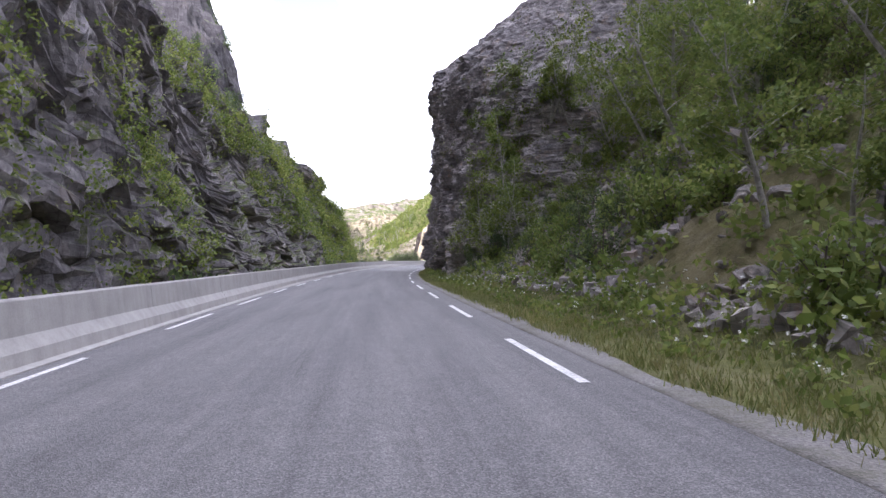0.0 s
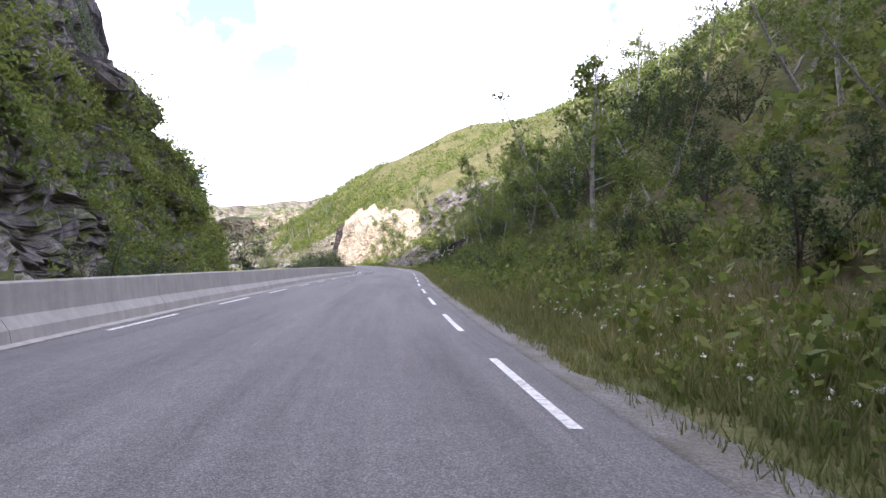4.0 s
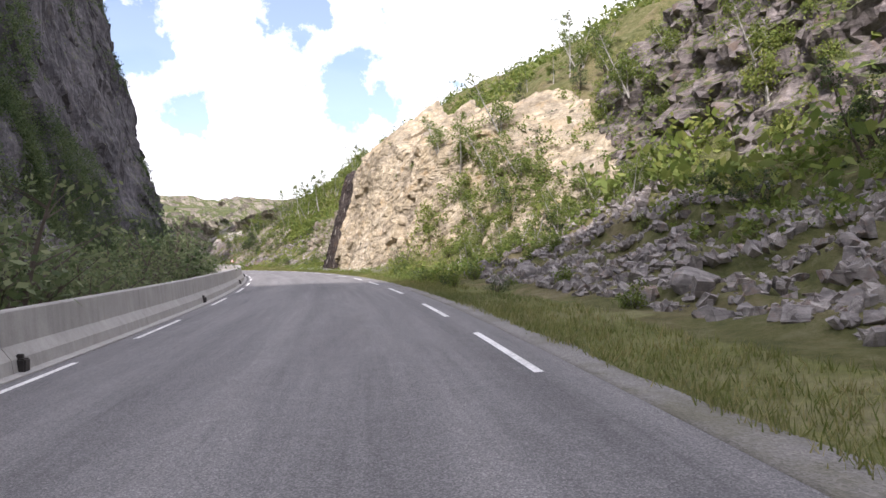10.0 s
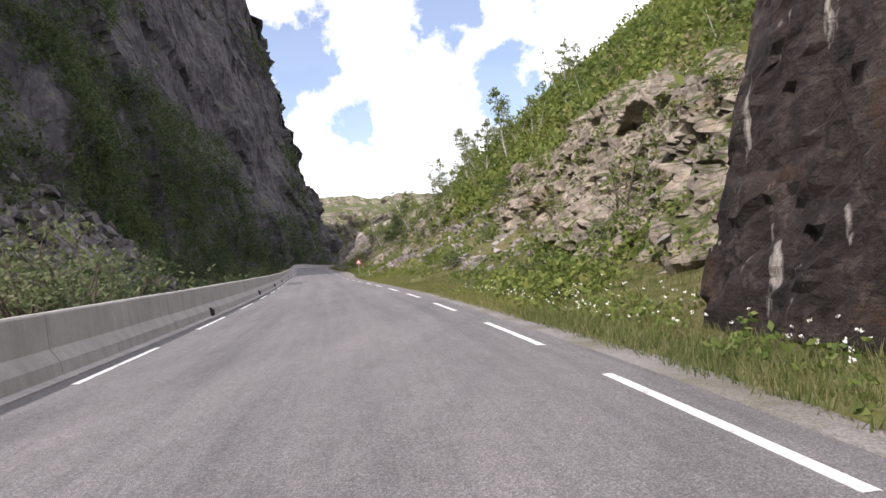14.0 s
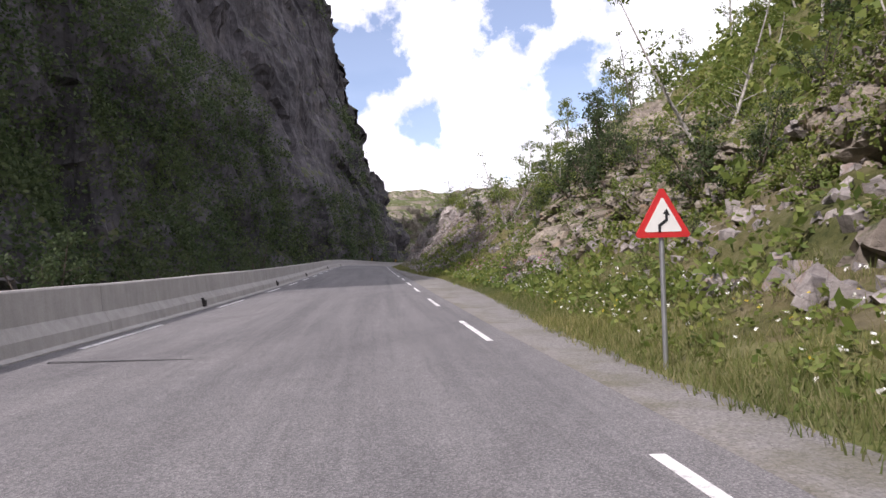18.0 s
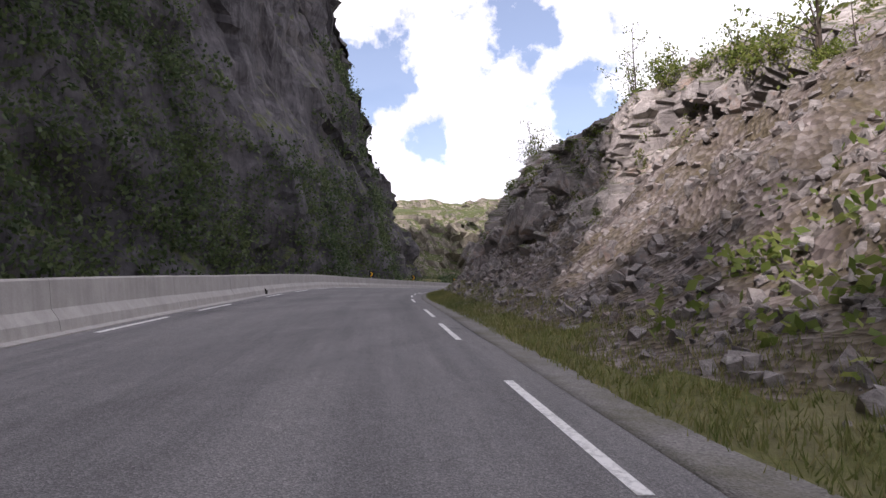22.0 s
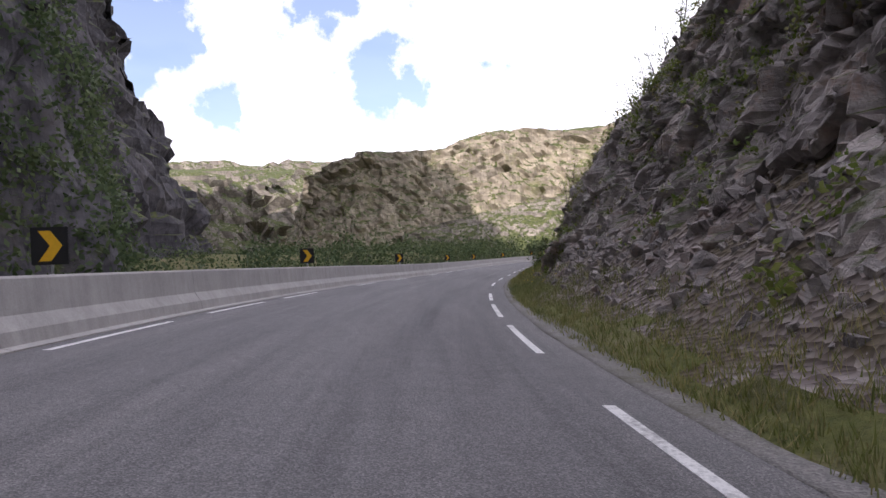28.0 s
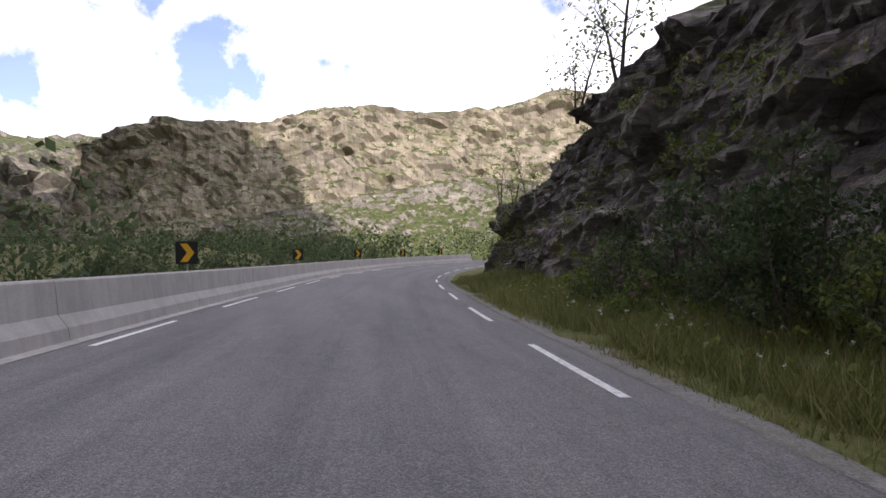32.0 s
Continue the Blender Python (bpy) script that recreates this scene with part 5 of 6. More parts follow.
# the remaining shrubs, past what one would count, as thickets
for mat, lab in ((LEAF, "thicket of light green birch shrubs on rocks and banks"), (LEAF_DEEP, "thicket of dark green shrubs along the bank"), (LEAF_WILLOW, "thicket of grey-green willow behind the barrier"), (BARK, "pale birch stems standing in the thicket"), (BARK_DARK, "dark stems and twigs of the thicket")):
    vf = []
    for proto, m in JOINED:
        for c in proto.children:
            if c.data.materials[0] == mat:
                co = np.empty(len(c.data.vertices) * 3)
                c.data.vertices.foreach_get("co", co)
                ids = np.empty(len(c.data.loops), dtype=np.int32)
                c.data.loops.foreach_get("vertex_index", ids)
                mm = np.array(m)
                vf.append((co.reshape(-1, 3) @ mm[:3, :3].T + mm[:3, 3], ids))
    if vf:
        base_ = np.cumsum([0] + [len(v) for v, _ in vf[:-1]])
        quads = np.concatenate([i.reshape(-1, 4) + o for (_, i), o in zip(vf, base_)])
        solid("shrub_thicket", mesh_from("shrub_thicket", np.concatenate([v for v, _ in vf]), quads, mat), lab, "bushes", kind="stuff")
for proto in BIRCHES + ALDERS + SHRUBS + BARE + PINES:
    if proto.name not in USED:
        for c in list(proto.children):
            bpy.data.objects.remove(c)
        bpy.data.objects.remove(proto)


# leafage on the walls and hills, and farther woods
def woods(name, label, places, mat, size, count, leaf, r):
    places = np.asarray(places)
    n = len(places)
    k = 3
    cen = np.repeat(places, k, 0) + r.normal(size=(n * k, 3)) * size * (0.45, 0.45, 0.4) + (0, 0, size * 0.35)
    rad = size * r.uniform(0.35, 0.75, n * k)
    counts = np.full(n * k, max(2, count // k))
    return solid(name, mesh_from(name, *leaf_quads(cen, rad, counts, leaf, r, 0.9), mat), label, "trees", kind="stuff")


def face_places(name, n, thr, scale, seed, zlo=-99, zhi=999, u0=0.0, u1=1.0):
    g, nv, out = FACE[name]
    r = np.random.default_rng(seed)
    i, j = r.integers(int(g.shape[0] * u0), int(g.shape[0] * u1), n * 24), r.integers(0, g.shape[1], n * 24)
    p = g[i, j]
    m = fbm(p * (scale, scale, scale * 1.6), 4, seed)
    p = p[(m > thr) & (p[:, 2] > zlo) & (p[:, 2] < zhi)]
    return p[:n]


wr = np.random.default_rng(9)
woods("wall_woods_near", "dark green birch scrub clinging to the gorge wall", np.concatenate([face_places("gorge_wall_near", 5200, 0.48, 0.045, 1, -3, 80)]), LEAF, 1.6, 34, 0.32, wr)
woods("wall_woods_high", "dark green scrub on the ledges of the high wall", np.concatenate([face_places("gorge_wall_high", 3000, 0.52, 0.028, 2, 20, 95), face_places("gorge_wall_high", 1100, 0.57, 0.026, 3, 90, 200)]), LEAF_DEEP, 2.2, 30, 0.5, wr)
woods("wall_woods_foot", "thick green alder wood at the foot of the high wall", np.concatenate([face_places("gorge_wall_high", 3200, 0.42, 0.03, 4, -5, 42, 0, 0.5), face_places("gorge_wall_high", 2600, 0.28, 0.03, 5, -5, 40, 0.45, 0.74), face_places("gorge_wall_high", 900, 0.28, 0.03, 6, -5, 18, 0.72, 1.0)]), LEAF_DEEP, 2.4, 39, 0.4, wr)


def slope_places(n, s0, s1, d0, d1, thr, seed, bias=1.0):
    r = np.random.default_rng(seed)
    s, d = r.uniform(s0, s1, n * 3), d0 + (d1 - d0) * r.random(n * 3) ** bias
    p = right_point(s, d)
    ok = (fbm(p * (0.07, 0.07, 0.0), 3, seed) > thr) & ~np.array([face_depth(a, b) for a, b in zip(s, d)])
    return p[ok][:n]


woods("hill_scrub", "light green birch scrub over the hillside", np.concatenate([slope_places(6600, 60, 300, 12, 110, 0.33, 11, 1.5), slope_places(1300, 300, 385, 24, 60, 0.36, 12, 1.2), slope_places(1500, 250, 345, 10, 40, 0.3, 21, 1.1), slope_places(420, -40, 60, 10, 60, 0.4, 13)]), LEAF, 1.5, 21, 0.4, wr)
woods("slope_scrub", "low leafy scrub and herbs among the stones", np.concatenate([slope_places(1500, -10, 76, 2.6, 14, 0.34, 14), slope_places(2300, 74, 172, 2.4, 13, 0.24, 15), slope_places(260, 166, 205, 2.6, 14, 0.5, 20), slope_places(800, 205, 262, 2.6, 14, 0.38, 16), slope_places(520, 246, 262, 2.4, 11, 0.2, 19), slope_places(1700, 256, 372, 2.8, 14, 0.38, 17), slope_places(500, 372, 500, 2.3, 12, 0.52, 18)]), LEAF, 0.5, 21, 0.16, wr)
hp = np.concatenate([face_places(n, k, th, 0.35, 70 + k % 7) for n, k, th in (("rock_bastion_shaded", 260, 0.5), ("rock_slope_rubble", 620, 0.5), ("rock_outcrop_low", 420, 0.46), ("rock_outcrop_grey", 260, 0.46), ("rock_band_upper", 300, 0.5), ("rock_cliff_layered", 240, 0.52), ("rock_cliff_dark", 160, 0.58))])
woods("rock_herbs", "tufts of grass and herbs in the cracks of the rocks", hp, GRASS, 0.36, 27, 0.1, wr)
bp_ = np.concatenate([face_places(n, k, th, 0.2, 80 + k % 7) for n, k, th in (("rock_bastion_shaded", 170, 0.52), ("rock_slope_rubble", 460, 0.52), ("rock_outcrop_low", 1000, 0.42), ("rock_outcrop_grey", 300, 0.46), ("rock_cliff_layered", 160, 0.52))])
woods("cliff_scrub", "light green birch scrub over the start of the ochre wall", np.concatenate([face_places("rock_cliff_ochre", 330, 0.46, 0.22, 31, -9, 99, 0.0, 0.42), face_places("rock_band_upper", 420, 0.46, 0.2, 32), face_places("rock_cliff_dark", 190, 0.4, 0.2, 33, 2, 99, 0.0, 0.2)]), LEAF, 0.7, 36, 0.14, wr)
woods("rock_scrub", "low leafy scrub growing on the broken rocks", bp_, LEAF, 0.5, 42, 0.1, wr)
vs_ = np.concatenate([wr.uniform(a, b, n) for a, b, n in ((46, 78, 600), (90, 170, 700), (205, 262, 700), (290, 350, 700), (468, 500, 450), (2, 40, 500))])
vd_ = np.interp(vs_, SHOULDER[:, 0], SHOULDER[:, 1]) + 0.4 + 2.4 * wr.random(len(vs_)) ** 0.8
woods("verge_herbs", "broad-leaved herbs and seedlings along the verge", right_point(vs_, vd_), LEAF, 0.26, 18, 0.085, wr)
lp = []
for a in range(900):
    s, d = wr.uniform(-20, 540), -wr.uniform(9.5, 30)
    lp.append(left_point([s], [d])[0])
woods("river_bank_scrub", "dark green scrub along the river bank", lp, LEAF_DEEP, 1.2, 36, 0.24, wr)
vp = []
far_line = line(np.arange(430, 575, 5.0))[0]
while len(vp) < 2000:
    x, y = wr.uniform(-235, 90), wr.uniform(470, 668)
    if np.hypot(far_line[:, 0] - x, far_line[:, 1] - y).min() > 15 and x < -60 + (y - 470) * 0.9 and not (x > -80 and y > 590):
        vp.append((x, y, -5 + 4.5 * wr.random()))
woods("ridge_scrub", "sparse green scrub on the bare valley ridge", [p for p in RIDGE["valley_ridge"][wr.integers(0, len(RIDGE["valley_ridge"]), 2600)] if fbm(np.array([p * 0.05]), 3, 77)[0] > 0.55], LEAF, 1.2, 15, 0.4, wr)
woods("valley_wood", "dark green wood on the valley floor", vp, LEAF_DEEP, 3.0, 60, 0.4, wr)


# ---- verge grass and flowers ----
def grass_patch(name, label, n, s0, s1, off0, off1, height, mat, r, width=0.022, blades=5):
    s = r.uniform(s0, s1, n)
    sh = np.interp(s, SHOULDER[:, 0], SHOULDER[:, 1])
    d = sh + off0 + (off1 - off0) * r.random(n) ** 1.3
    keep = fbm(np.column_stack([s * 0.35, d * 0.8, d * 0]), 3, 5) > 0.27
    s, d = s[keep], d[keep]
    p = np.repeat(right_point(s, d), blades, 0)
    m = len(p)
    a = r.random(m) * 6.28
    p[:, :2] += r.normal(0, 0.07, (m, 2))
    h = height * (0.5 + r.random(m))
    w = width * (0.7 + 0.8 * r.random(m))
    side = np.column_stack([np.cos(a) * w, np.sin(a) * w, 0 * a])
    bend = r.normal(0, 0.35, (m, 2)) * h[:, None]
    tip = p + np.column_stack([bend, h])
    q = np.stack([p - side, p + side, tip], 1).reshape(-1, 3)
    return solid(name, mesh_from(name, q, np.arange(3 * m).reshape(-1, 3), mat), label, "grass", kind="stuff")


gr = np.random.default_rng(31)
grass_patch("verge_grass", "green and straw-coloured grass along the verge", 56000, -6, 512, -0.1, 1.9, 0.12, GRASS, gr, 0.008)
grass_patch("bank_grass", "taller grass on the bank above the verge", 15000, 62, 168, 0.5, 5.5, 0.28, GRASS, gr, 0.012)
grass_patch("bend_grass", "fresh green grass beside the bend", 8000, 466, 512, 0.3, 3.0, 0.3, GRASS, gr, 0.011)
grass_patch("sunny_grass", "dry and green grass below the sunlit rocks", 22000, 205, 350, 0.2, 4.6, 0.16, GRASS, gr, 0.008)


def blossoms(name, label, n, spans, off0, off1, h, size, mat, r):
    cen = []
    for s0, s1 in spans:
        k = max(2, int(n * (s1 - s0) / sum(b - a for a, b in spans)))
        s = r.uniform(s0, s1, k)
        sh = np.interp(s, SHOULDER[:, 0], SHOULDER[:, 1])
        cen.append(right_point(s, sh + r.uniform(off0, off1, k)) + np.column_stack([0 * s, 0 * s, r.uniform(*h, k)]))
    cen = np.concatenate(cen)
    return solid(name, mesh_from(name, *leaf_quads(cen, np.full(len(cen), size * 1.1), np.full(len(cen), 6), size, r), mat), label, "flowers", kind="stuff")


blossoms("daisies", "scattered white oxeye daisies in the verge", 1700, [(2, 36), (62, 84), (160, 175), (226, 262), (300, 345), (478, 500)], 0.6, 3.2, (0.2, 0.4), 0.03, PETAL, gr)
blossoms("yellow_flowers", "small yellow wild flowers in the verge", 260, [(95, 160), (300, 345), (450, 500)], 0.4, 3.0, (0.2, 0.4), 0.026, PETAL_YELLOW, gr)
blossoms("willowherb", "pink willowherb flower spikes on the bank", 150, [(292, 300), (336, 346), (488, 494), (326, 330)], 1.2, 3.6, (0.4, 0.9), 0.045, PETAL_PINK, gr)


# ---- loose stones ----
def stone_verts(r, rough=0.35):
    bm = bmesh.new()
    bmesh.ops.create_icosphere(bm, subdivisions=2, radius=1.0)
    v = np.array([x.co[:] for x in bm.verts])
    f = np.array([[x.index for x in p.verts] for p in bm.faces])
    bm.free()
    for _ in range(9):
        n = r.normal(size=3)
        n /= np.linalg.norm(n)
        c = r.uniform(0.45, 0.85)
        over = np.maximum(v @ n - c, 0)
        v = v - over[:, None] * n
    return v * (1, r.uniform(0.6, 0.9), r.uniform(0.45, 0.75)), f


sr = np.random.default_rng(55)
STONES = [stone_verts(sr) for _ in range(6)]
CHIPS = []
for _ in range(6):
    bm = bmesh.new()
    bmesh.ops.create_cube(bm, size=1.6)
    v = np.array([x.co[:] for x in bm.verts]) * (1, sr.uniform(0.55, 0.95), sr.uniform(0.4, 0.75)) + sr.normal(0, 0.2, (8, 3))
    CHIPS.append((v, np.array([[x.index for x in p.verts] for p in bm.faces])))
    bm.free()


def rubble(name, label, places, sizes, mat, r, shapes):
    """Stones lying in a heap, joined."""
    vs, fs, o = [], [], 0
    for p, z in zip(places, sizes):
        v, f = shapes[r.integers(len(shapes))]
        m = np.array(Euler((r.random() * 6.28, r.random() * 6.28, r.random() * 6.28)).to_matrix())
        vs.append((v * z) @ m.T + p)
        fs.append(f + o)
        o += len(v)
    return solid(name, mesh_from(name, np.concatenate(vs), np.concatenate(fs), mat), label, "stones", kind="stuff")


def heap(n, s0, s1, d0, d1, seed, thr=0.42, lo=0.06, hi=0.45):
    r = np.random.default_rng(seed)
    s, d = r.uniform(s0, s1, n * 2), d0 + (d1 - d0) * r.random(n * 2)
    p = right_point(s, d)
    ok = fbm(p * (0.16, 0.16, 0), 3, seed) > thr
    p = p[ok][:n]
    return p, lo + (hi - lo) * r.random(len(p)) ** 3


for name, lab, args in (("scree_first", "grey scree and broken stones on the slope", (5600, 4, 40, 2.8, 13, 41, 0.33, 0.04, 0.36)),
                        ("scree_talus", "pale grey talus of broken slabs below the rock band", (8500, 172, 210, 4.0, 12.5, 42, 0.27, 0.05, 0.25)),
                        ("scree_ochre", "pale rubble fan at the foot of the ochre wall", (3200, 212, 234, 2.6, 7.0, 47, 0.3, 0.03, 0.18)),
                        ("scree_outcrop", "rubbly stones round the grey outcrops", (3600, 258, 350, 4.0, 13, 43, 0.42, 0.04, 0.36)),
                        ("scree_shaded", "brown-grey rubble under the rock bastion", (9000, 352, 420, 2.0, 11, 44, 0.27, 0.025, 0.22)),
                        ("scree_bend", "brown-grey rubble and gravel beside the bend", (9000, 418, 482, 2.0, 10, 45, 0.27, 0.025, 0.22))):
    pl, sz = heap(*args)
    rubble(name, lab, pl, sz, SCREE, sr, CHIPS)


def face_rubble(name, label, face, n, seed, lo, hi, mat, vmax=1.0):
    g, nv, out = FACE[face]
    r = np.random.default_rng(seed)
    i, j = r.integers(2, g.shape[0] - 2, n), (r.random(n) * (nv - 1) * vmax).astype(int)
    p = g[i, j]
    rubble(name, label, p, lo + (hi - lo) * r.random(n) ** 2.2, mat, r, CHIPS)


face_rubble("rubble_on_bastion", "loose angular stones lying on the bastion", "rock_bastion_shaded", 2200, 61, 0.03, 0.2, SCREE)
face_rubble("rubble_on_slope", "loose angular stones lying on the rubble slope", "rock_slope_rubble", 3000, 62, 0.03, 0.2, SCREE)
face_rubble("rubble_on_outcrop", "loose angular stones on the low outcrop", "rock_outcrop_low", 700, 63, 0.06, 0.25, SCREE)

# debris cone across the river, below the high wall
cs, cu = np.meshgrid(np.arange(300, 363, 1.5), np.linspace(0, 1, 22), indexing="ij")
edge_ = np.clip(1 - ((cs - 331) / 30) ** 2, 0, 1)
cd_ = -WIDTH - 15 - 30 * cu
cz_ = -4.5 + 36 * cu ** 1.15 * edge_ + 1.2 * (fbm(np.column_stack([cs.ravel() * 0.15, cu.ravel() * 5, cu.ravel() * 0]), 4, 91).reshape(cs.shape) - 0.5)
cone = rp(cs.ravel(), -WIDTH - 1.0) + line(cs.ravel())[1] * (cd_.ravel() + WIDTH + 1.0)[:, None]
cone[:, 2] = cz_.ravel()
# darker rock than the other scree: the wall's shade is put into the colour
solid("debris_cone", mesh_from("debris_cone", cone, grid_faces(cs.shape[0], cs.shape[1]), ROCK_SIDE, True), "grey rubble cone below the high rock wall", "scree", kind="structure")
dr_ = np.random.default_rng(92)
pick = dr_.integers(0, len(cone), 2600)
# stones share the cone's darkened rock, standing in for the same shade
rubble("debris_stones", "grey boulders and slabs on the rubble cone", cone[pick] + dr_.normal(0, 0.6, (2600, 3)) * (1, 1, 0.2), 0.2 + 1.1 * dr_.random(2600) ** 2.6, ROCK_SIDE, dr_, CHIPS)

# larger stones that lie on the rocks and slopes, one by one
STONE_MESH = []
for k in range(8):
    v, f = stone_verts(sr)
    STONE_MESH.append(mesh_from("stone", v, f, SCREE))


def stone_parts(parent, places, sizes, r):
    for p, z in zip(places, sizes):
        o = new("stone", STONE_MESH[r.integers(len(STONE_MESH))])
        o.matrix_world = Matrix.Translation(p) @ Euler((r.normal(0, 0.4), r.normal(0, 0.4), r.random() * 6.28)).to_matrix().to_4x4() @ Matrix.Diagonal((z, z * r.uniform(0.7, 1.1), z * r.uniform(0.7, 1.1), 1))
        o.parent = parent


for name, n, lo, hi, vmax in (("rock_bastion_shaded", 210, 0.1, 0.42, 0.8), ("rock_slope_rubble", 260, 0.1, 0.45, 0.7), ("rock_outcrop_low", 280, 0.1, 0.42, 1.0), ("rock_outcrop_grey", 70, 0.16, 0.5, 1.0), ("rock_cliff_dark", 24, 0.12, 0.35, 0.06)):
    g, nv, out = FACE[name]
    i, j = sr.integers(3, g.shape[0] - 3, n), (sr.random(n) ** 1.3 * (nv - 1) * vmax).astype(int)
    stone_parts(FACE_OB[name], g[i, j], lo + (hi - lo) * sr.random(n) ** 2.0, sr)
for n, s0, s1, d0, d1, hi in ((90, 6, 38, 3.2, 9, 0.5), (280, 172, 210, 4.2, 11, 0.38), (60, 356, 376, 2.6, 7, 0.4)):
    p, z = heap(n, s0, s1, d0, d1, 90 + n, 0.3, 0.12, hi)
    stone_parts(GROUND, p, z, sr)

for k, (s, d, z) in enumerate(((36.5, 5.2, 1.0), (35.2, 5.0, 0.8), (38, 4.4, 0.5), (34.0, 4.6, 0.45), (17, 8.5, 1.0), (21, 9.5, 0.9), (13, 6.5, 0.7), (26, 6.0, 0.6), (178, 6.2, 0.75), (181, 5.6, 0.6), (186, 7.4, 0.9), (191, 5.4, 0.8), (173, 7.0, 0.6), (201, 5.0, 0.7), (203, 5.6, 0.5),
                               (206, 4.8, 0.5), (259, 5.0, 0.35), (261, 4.6, 0.3), (327, 5.6, 0.7), (329, 4.4, 0.6), (331, 6.2, 0.9), (336, 7.6, 0.8), (303, 6.0, 0.9), (309, 5.2, 0.7), (389, 5.6, 0.9), (393, 5.8, 1.1), (398, 4.6, 0.7), (442, 2.9, 0.35), (446, 3.2, 0.4), (455, 3.6, 0.5), (436, 2.6, 0.3), (472, 3.4, 0.6), (468, 3.9, 0.7))):
    v, f = STONES[k % 6]
    p = right_point([s], [d])[0]
    o = solid("boulder", mesh_from("boulder", v * z, f, SCREE), "large pale grey angular boulder resting on the slope", "boulder", "boulders beside the road")
    o.matrix_world = Matrix.Translation(p + (0, 0, z * 0.2)) @ Matrix.Rotation(k * 1.3, 4, "Z")


# split columns and leaning slabs that jut from the shaded bastion
def rock_slab(label, s_, d, h, size, turn, lean_, k):
    r = random.Random(700 + k)
    bm = bmesh.new()
    vs = bmesh.ops.create_cube(bm, size=1.0)["verts"]
    for v in vs:
        v.co = Vector([0.62 * size[a] * (v.co[a] + r.uniform(-0.2, 0.2)) for a in range(3)])
    bmesh.ops.subdivide_edges(bm, edges=bm.edges[:], cuts=3, use_grid_fill=True)
    for v in bm.verts:
        v.co += Vector((r.gauss(0, 1), r.gauss(0, 1), r.gauss(0, 1))) * 0.022 * min(size)
    bmesh.ops.bevel(bm, geom=[e for e in bm.edges if e.calc_face_angle(0) > 0.9], offset=0.03 * min(size), segments=1, affect="EDGES")
    me = bpy.data.meshes.new("rock_slab")
    bm.to_mesh(me)
    bm.free()
    me.materials.append(ROCK_GREY)
    o = solid("rock_slab", me, label, "rock", "blocks jutting from the bastion")
    o.matrix_world = Matrix.Translation(rp1(s_, d + 0.25, h)) @ Euler((lean_[0], lean_[1], heading(s_) + turn)).to_matrix().to_4x4()
    return o


for k in range(7):
    rock_slab("upright split grey rock column on the bastion", 389.2 + 0.42 * k, 5.0 - 0.07 * k, 3.6 + 0.1 * math.sin(k * 2.1), (1.2, 0.6 + 0.1 * (k % 2), 2.2 + 0.4 * math.sin(k * 1.7)), 0.1 * math.sin(k), (0.04, 0.28), k)
for k, (s_, d, h, size, turn, lean_) in enumerate(((388.0, 4.4, 2.1, (1.2, 0.8, 0.45), 0.4, (0.1, 0.7)), (387.0, 4.9, 2.6, (1.5, 1.0, 0.3), -0.3, (-0.2, 0.3)), (386.8, 4.8, 2.25, (1.4, 1.0, 0.22), -0.25, (-0.15, 0.25)), (386.7, 4.7, 1.95, (1.3, 1.1, 0.2), -0.2, (-0.1, 0.25)),
                                                  (391.8, 3.9, 1.5, (1.3, 1.5, 1.0), 0.5, (0.3, 0.4)), (394.5, 3.7, 1.3, (1.2, 1.0, 1.3), -0.2, (0.2, 0.3)), (396.5, 3.6, 1.5, (1.1, 0.9, 1.6), 0.2, (0.1, 0.35)), (393.2, 4.4, 2.7, (1.3, 1.1, 1.2), 0.1, (0.15, 0.4)),
                                                  (398.5, 3.5, 1.7, (1.2, 1.2, 1.3), -0.3, (0.0, 0.4)), (400.5, 3.6, 2.6, (1.3, 1.3, 1.5), 0.3, (0.1, 0.45)), (397.5, 4.6, 3.4, (1.4, 1.4, 1.3), 0.0, (0.1, 0.4)), (385.3, 4.4, 1.2, (0.9, 1.0, 0.6), 0.6, (0.3, 0.2)),
                                                  (390.0, 6.2, 5.2, (1.4, 1.5, 1.3), 0.3, (0.0, 0.4)), (386.5, 6.6, 4.6, (1.3, 1.3, 1.6), -0.4, (0.1, 0.3)), (404.0, 3.7, 2.2, (1.4, 1.6, 1.5), 0.2, (0.0, 0.5)), (407.5, 3.6, 3.0, (1.5, 1.3, 1.7), -0.2, (0.1, 0.5)))):
    rock_slab("large angular grey rock block leaning on the bastion", s_, d, h, size, turn, lean_, 20 + k)


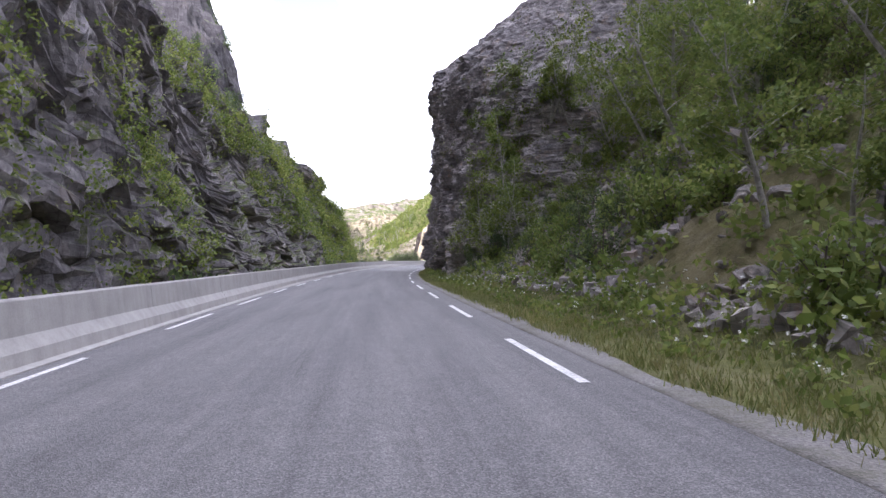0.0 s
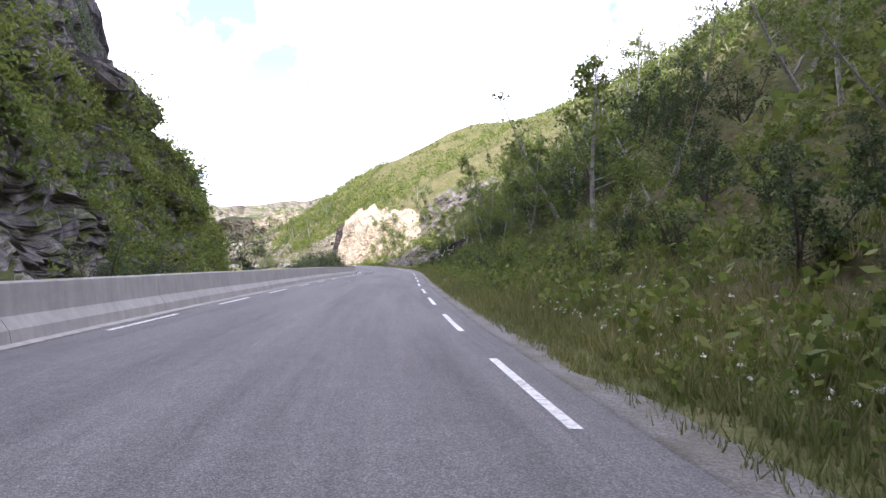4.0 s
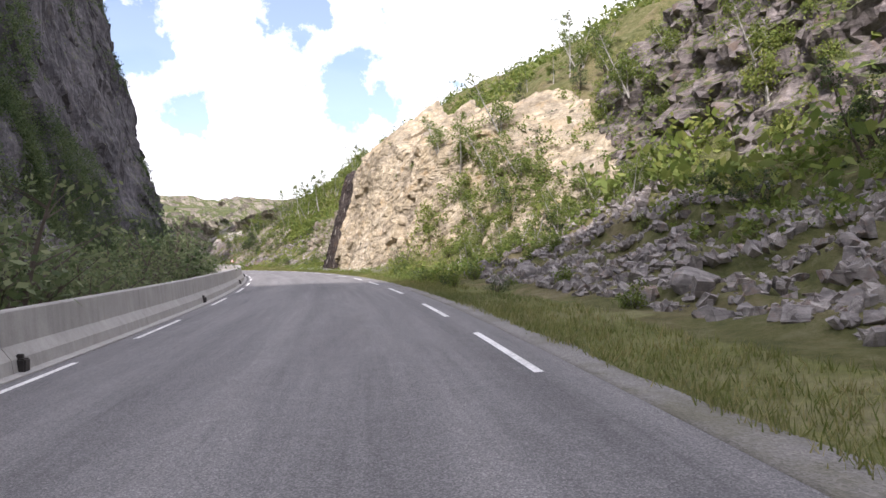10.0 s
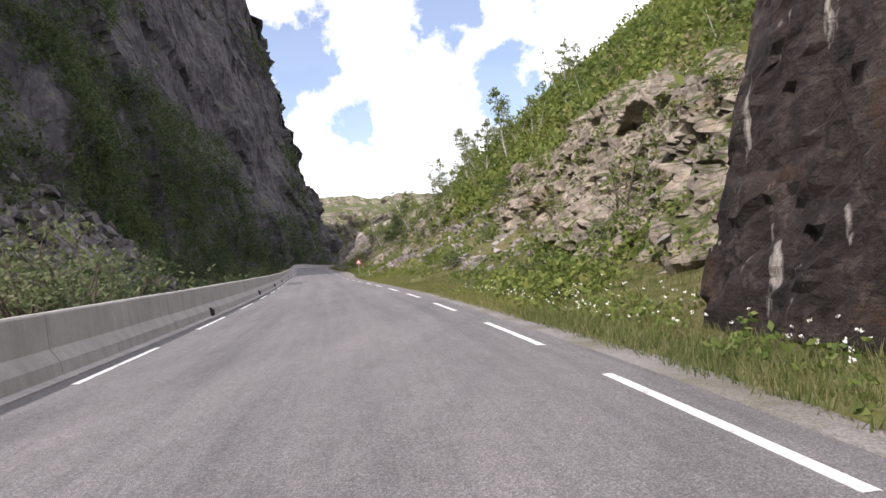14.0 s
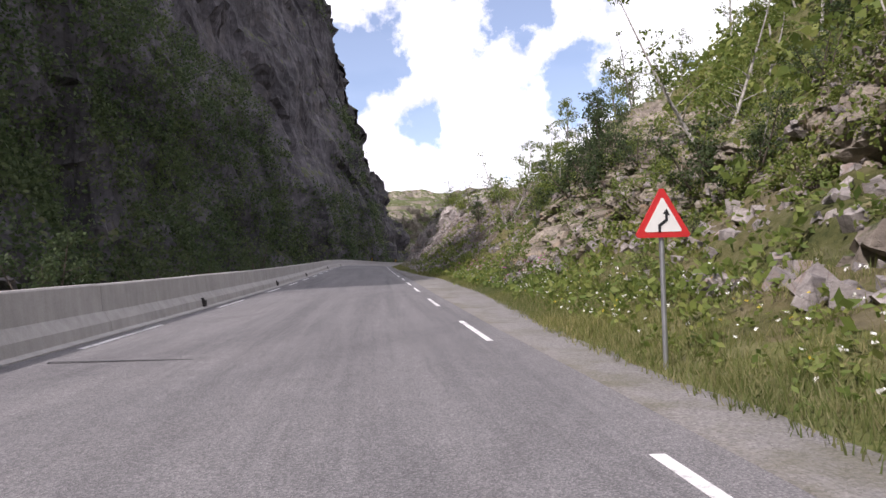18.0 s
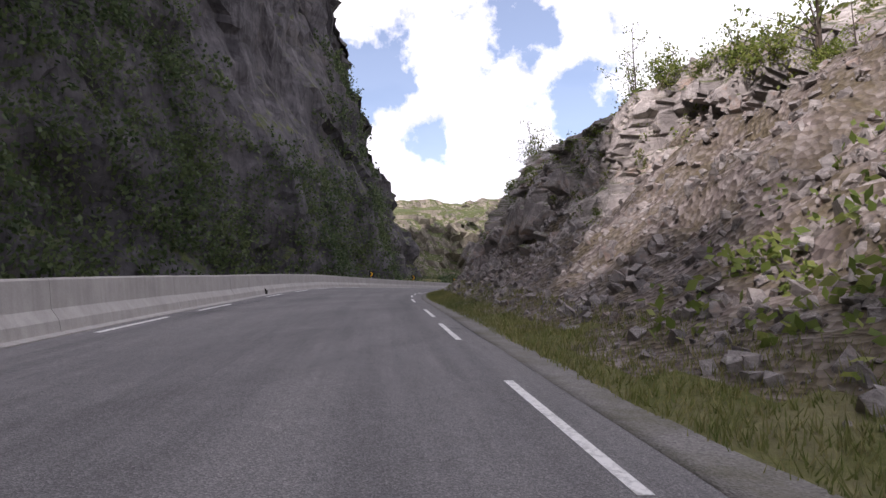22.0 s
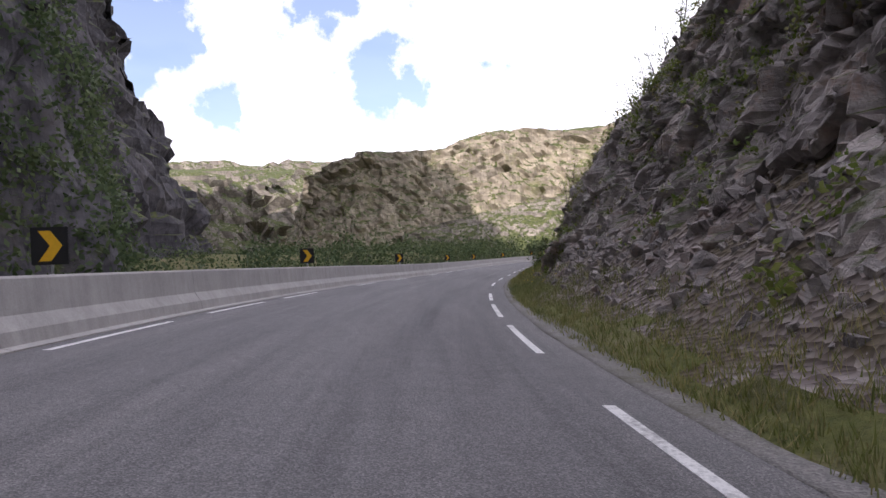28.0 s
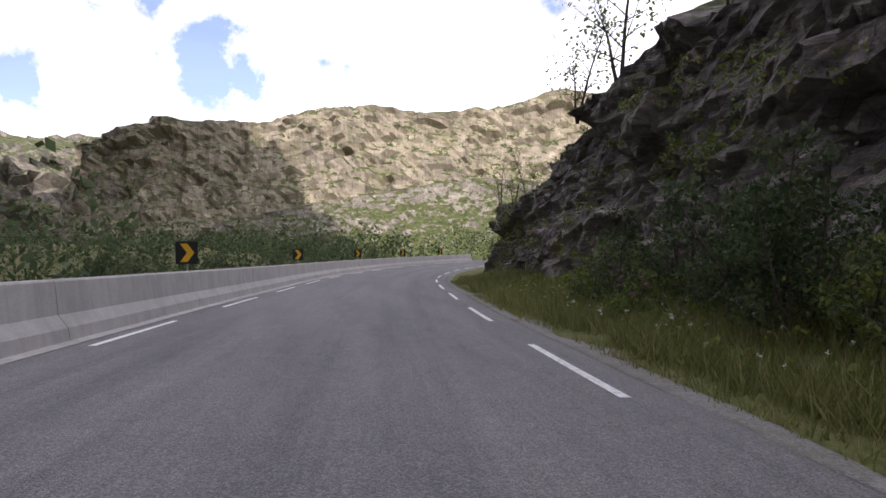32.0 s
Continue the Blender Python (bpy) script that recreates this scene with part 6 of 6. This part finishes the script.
# ---- the stream ----
stream = thing("stream", "white stream falling in threads over dark rocks", "waterfall")
g, nv, out = FACE["stream_rock"]
nc_ = g.shape[0]
for k in range(11):
    c0, drift, w = nc_ * (0.3 + 0.045 * k), 7 * math.sin(k * 2.1), 0.2 + 0.2 * ((k * 7) % 3)
    top, low = (0.98, 0.75, 0.6, 0.9)[k % 4], (0.0, 0.25, 0.05)[k % 3]
    rows = np.arange(int(nv * low), int(nv * top))
    cols = c0 + drift * (1 - rows / nv) + 2.2 * np.sin(rows * 0.5 + c0) + 1.2 * np.sin(rows * 1.7 + k)
    strips = []
    for side_ in (-1, 0, 1):
        cc = np.clip((cols + side_ * w * (0.5 + 0.5 * vnoise(np.column_stack([rows * 0.4, rows * 0, rows * 0 + c0]), 3))), 0, g.shape[0] - 1)
        i0 = np.floor(cc).astype(int)
        i1 = np.minimum(i0 + 1, g.shape[0] - 1)
        fr = (cc - i0)[:, None]
        strips.append(g[i0, rows] * (1 - fr) + g[i1, rows] * fr + out[i0] * (0.12 if side_ == 0 else 0.03) + (0, 0, 0.05))
    v = np.stack(strips, 1).reshape(-1, 3)
    part("water_thread", mesh_from("water_thread", v, grid_faces(len(rows), 3), FOAM, True), None, stream)


# ---- road signs ----
def chevron_sign(s, d):
    root = thing("chevron_sign", "yellow-on-black chevron bend sign behind the concrete barrier", "road sign", "chevron signs round the bend")
    bm = bmesh.new()
    box(bm, (-0.29, -0.012, 1.3), (0.29, 0.012, 1.92), None, 0.01)
    part("sign_panel", bm, BLACK, root, "black square sign panel")
    bm = bmesh.new()
    pts = [(-0.17, 1.36), (0.02, 1.36), (0.2, 1.61), (0.02, 1.86), (-0.17, 1.86), (0.01, 1.61)]
    vs = [bm.verts.new((x, -0.016, z)) for x, z in pts]
    f1 = bm.faces.new([vs[0], vs[1], vs[2], vs[5]])
    f2 = bm.faces.new([vs[5], vs[2], vs[3], vs[4]])
    ex = bmesh.ops.extrude_face_region(bm, geom=[f1, f2])
    for v in ex["geom"]:
        if isinstance(v, bmesh.types.BMVert):
            v.co.y += 0.006
    bmesh.ops.recalc_face_normals(bm, faces=bm.faces)
    part("chevron", bm, YELLOW, root, "yellow chevron pointing right")
    v, f = tube([(0, 0.04, -1.6), (0, 0.04, 0.5), (0, 0.04, 1.9)], [0.03, 0.03, 0.03], 10)
    part("post", mesh_from("sign_post", v, f, STEEL, True), None, root)
    root.matrix_world = Matrix.Translation(rp1(s, d, -0.26)) @ Matrix.Rotation(heading(s) + 0.12, 4, "Z")
    return root


for s in (427.5, 442.5, 457.5, 475.3, 496, 512.5, 528, 541, 552):
    chevron_sign(s, -WIDTH - 1.4)

warn = thing("warning_sign", "red-bordered white triangle sign warning of bends, on a steel post", "road sign")
base = Vector(right_point([309.0], [1.55])[0])


def prism(pts, y0, y1):
    bm = bmesh.new()
    a = [bm.verts.new((x, y0, z)) for x, z in pts]
    b = [bm.verts.new((x, y1, z)) for x, z in pts]
    bm.faces.new(a)
    bm.faces.new(b[::-1])
    for i in range(len(pts)):
        bm.faces.new([a[i], b[i], b[(i + 1) % len(pts)], a[(i + 1) % len(pts)]])
    bmesh.ops.recalc_face_normals(bm, faces=bm.faces)
    return bm


def tri(r, cut):
    out = []
    for k in range(3):
        a = math.pi / 2 + k * 2 * math.pi / 3
        for da in (-cut, cut):
            out.append((r * math.cos(a + da), 1.75 + r * math.sin(a + da)))
    return out


part("sign_border", prism(tri(0.37, 0.06), -0.012, 0.012), RED, warn, "red triangular border")
part("sign_face", prism(tri(0.255, 0.05), -0.017, -0.010), SIGN_WHITE, warn, "white triangular face")
part("bend_symbol", prism([(0.68 * x, 1.745 + 0.68 * (z - 1.78)) for x, z in [(-0.09, 1.58), (-0.045, 1.58), (-0.045, 1.68), (0.085, 1.77), (0.085, 1.88), (0.13, 1.86), (0.07, 1.98), (0.0, 1.9), (0.04, 1.885), (0.04, 1.80), (-0.09, 1.71)]], -0.021, -0.016), BLACK, warn, "black double-bend arrow")
v, f = tube([(0, 0.04, -0.4), (0, 0.04, 0.6), (0, 0.04, 2.1)], [0.03, 0.03, 0.03], 10)
part("post", mesh_from("warning_post", v, f, STEEL, True), None, warn)
warn.matrix_world = Matrix.Translation(base) @ Matrix.Rotation(heading(308.3), 4, "Z")
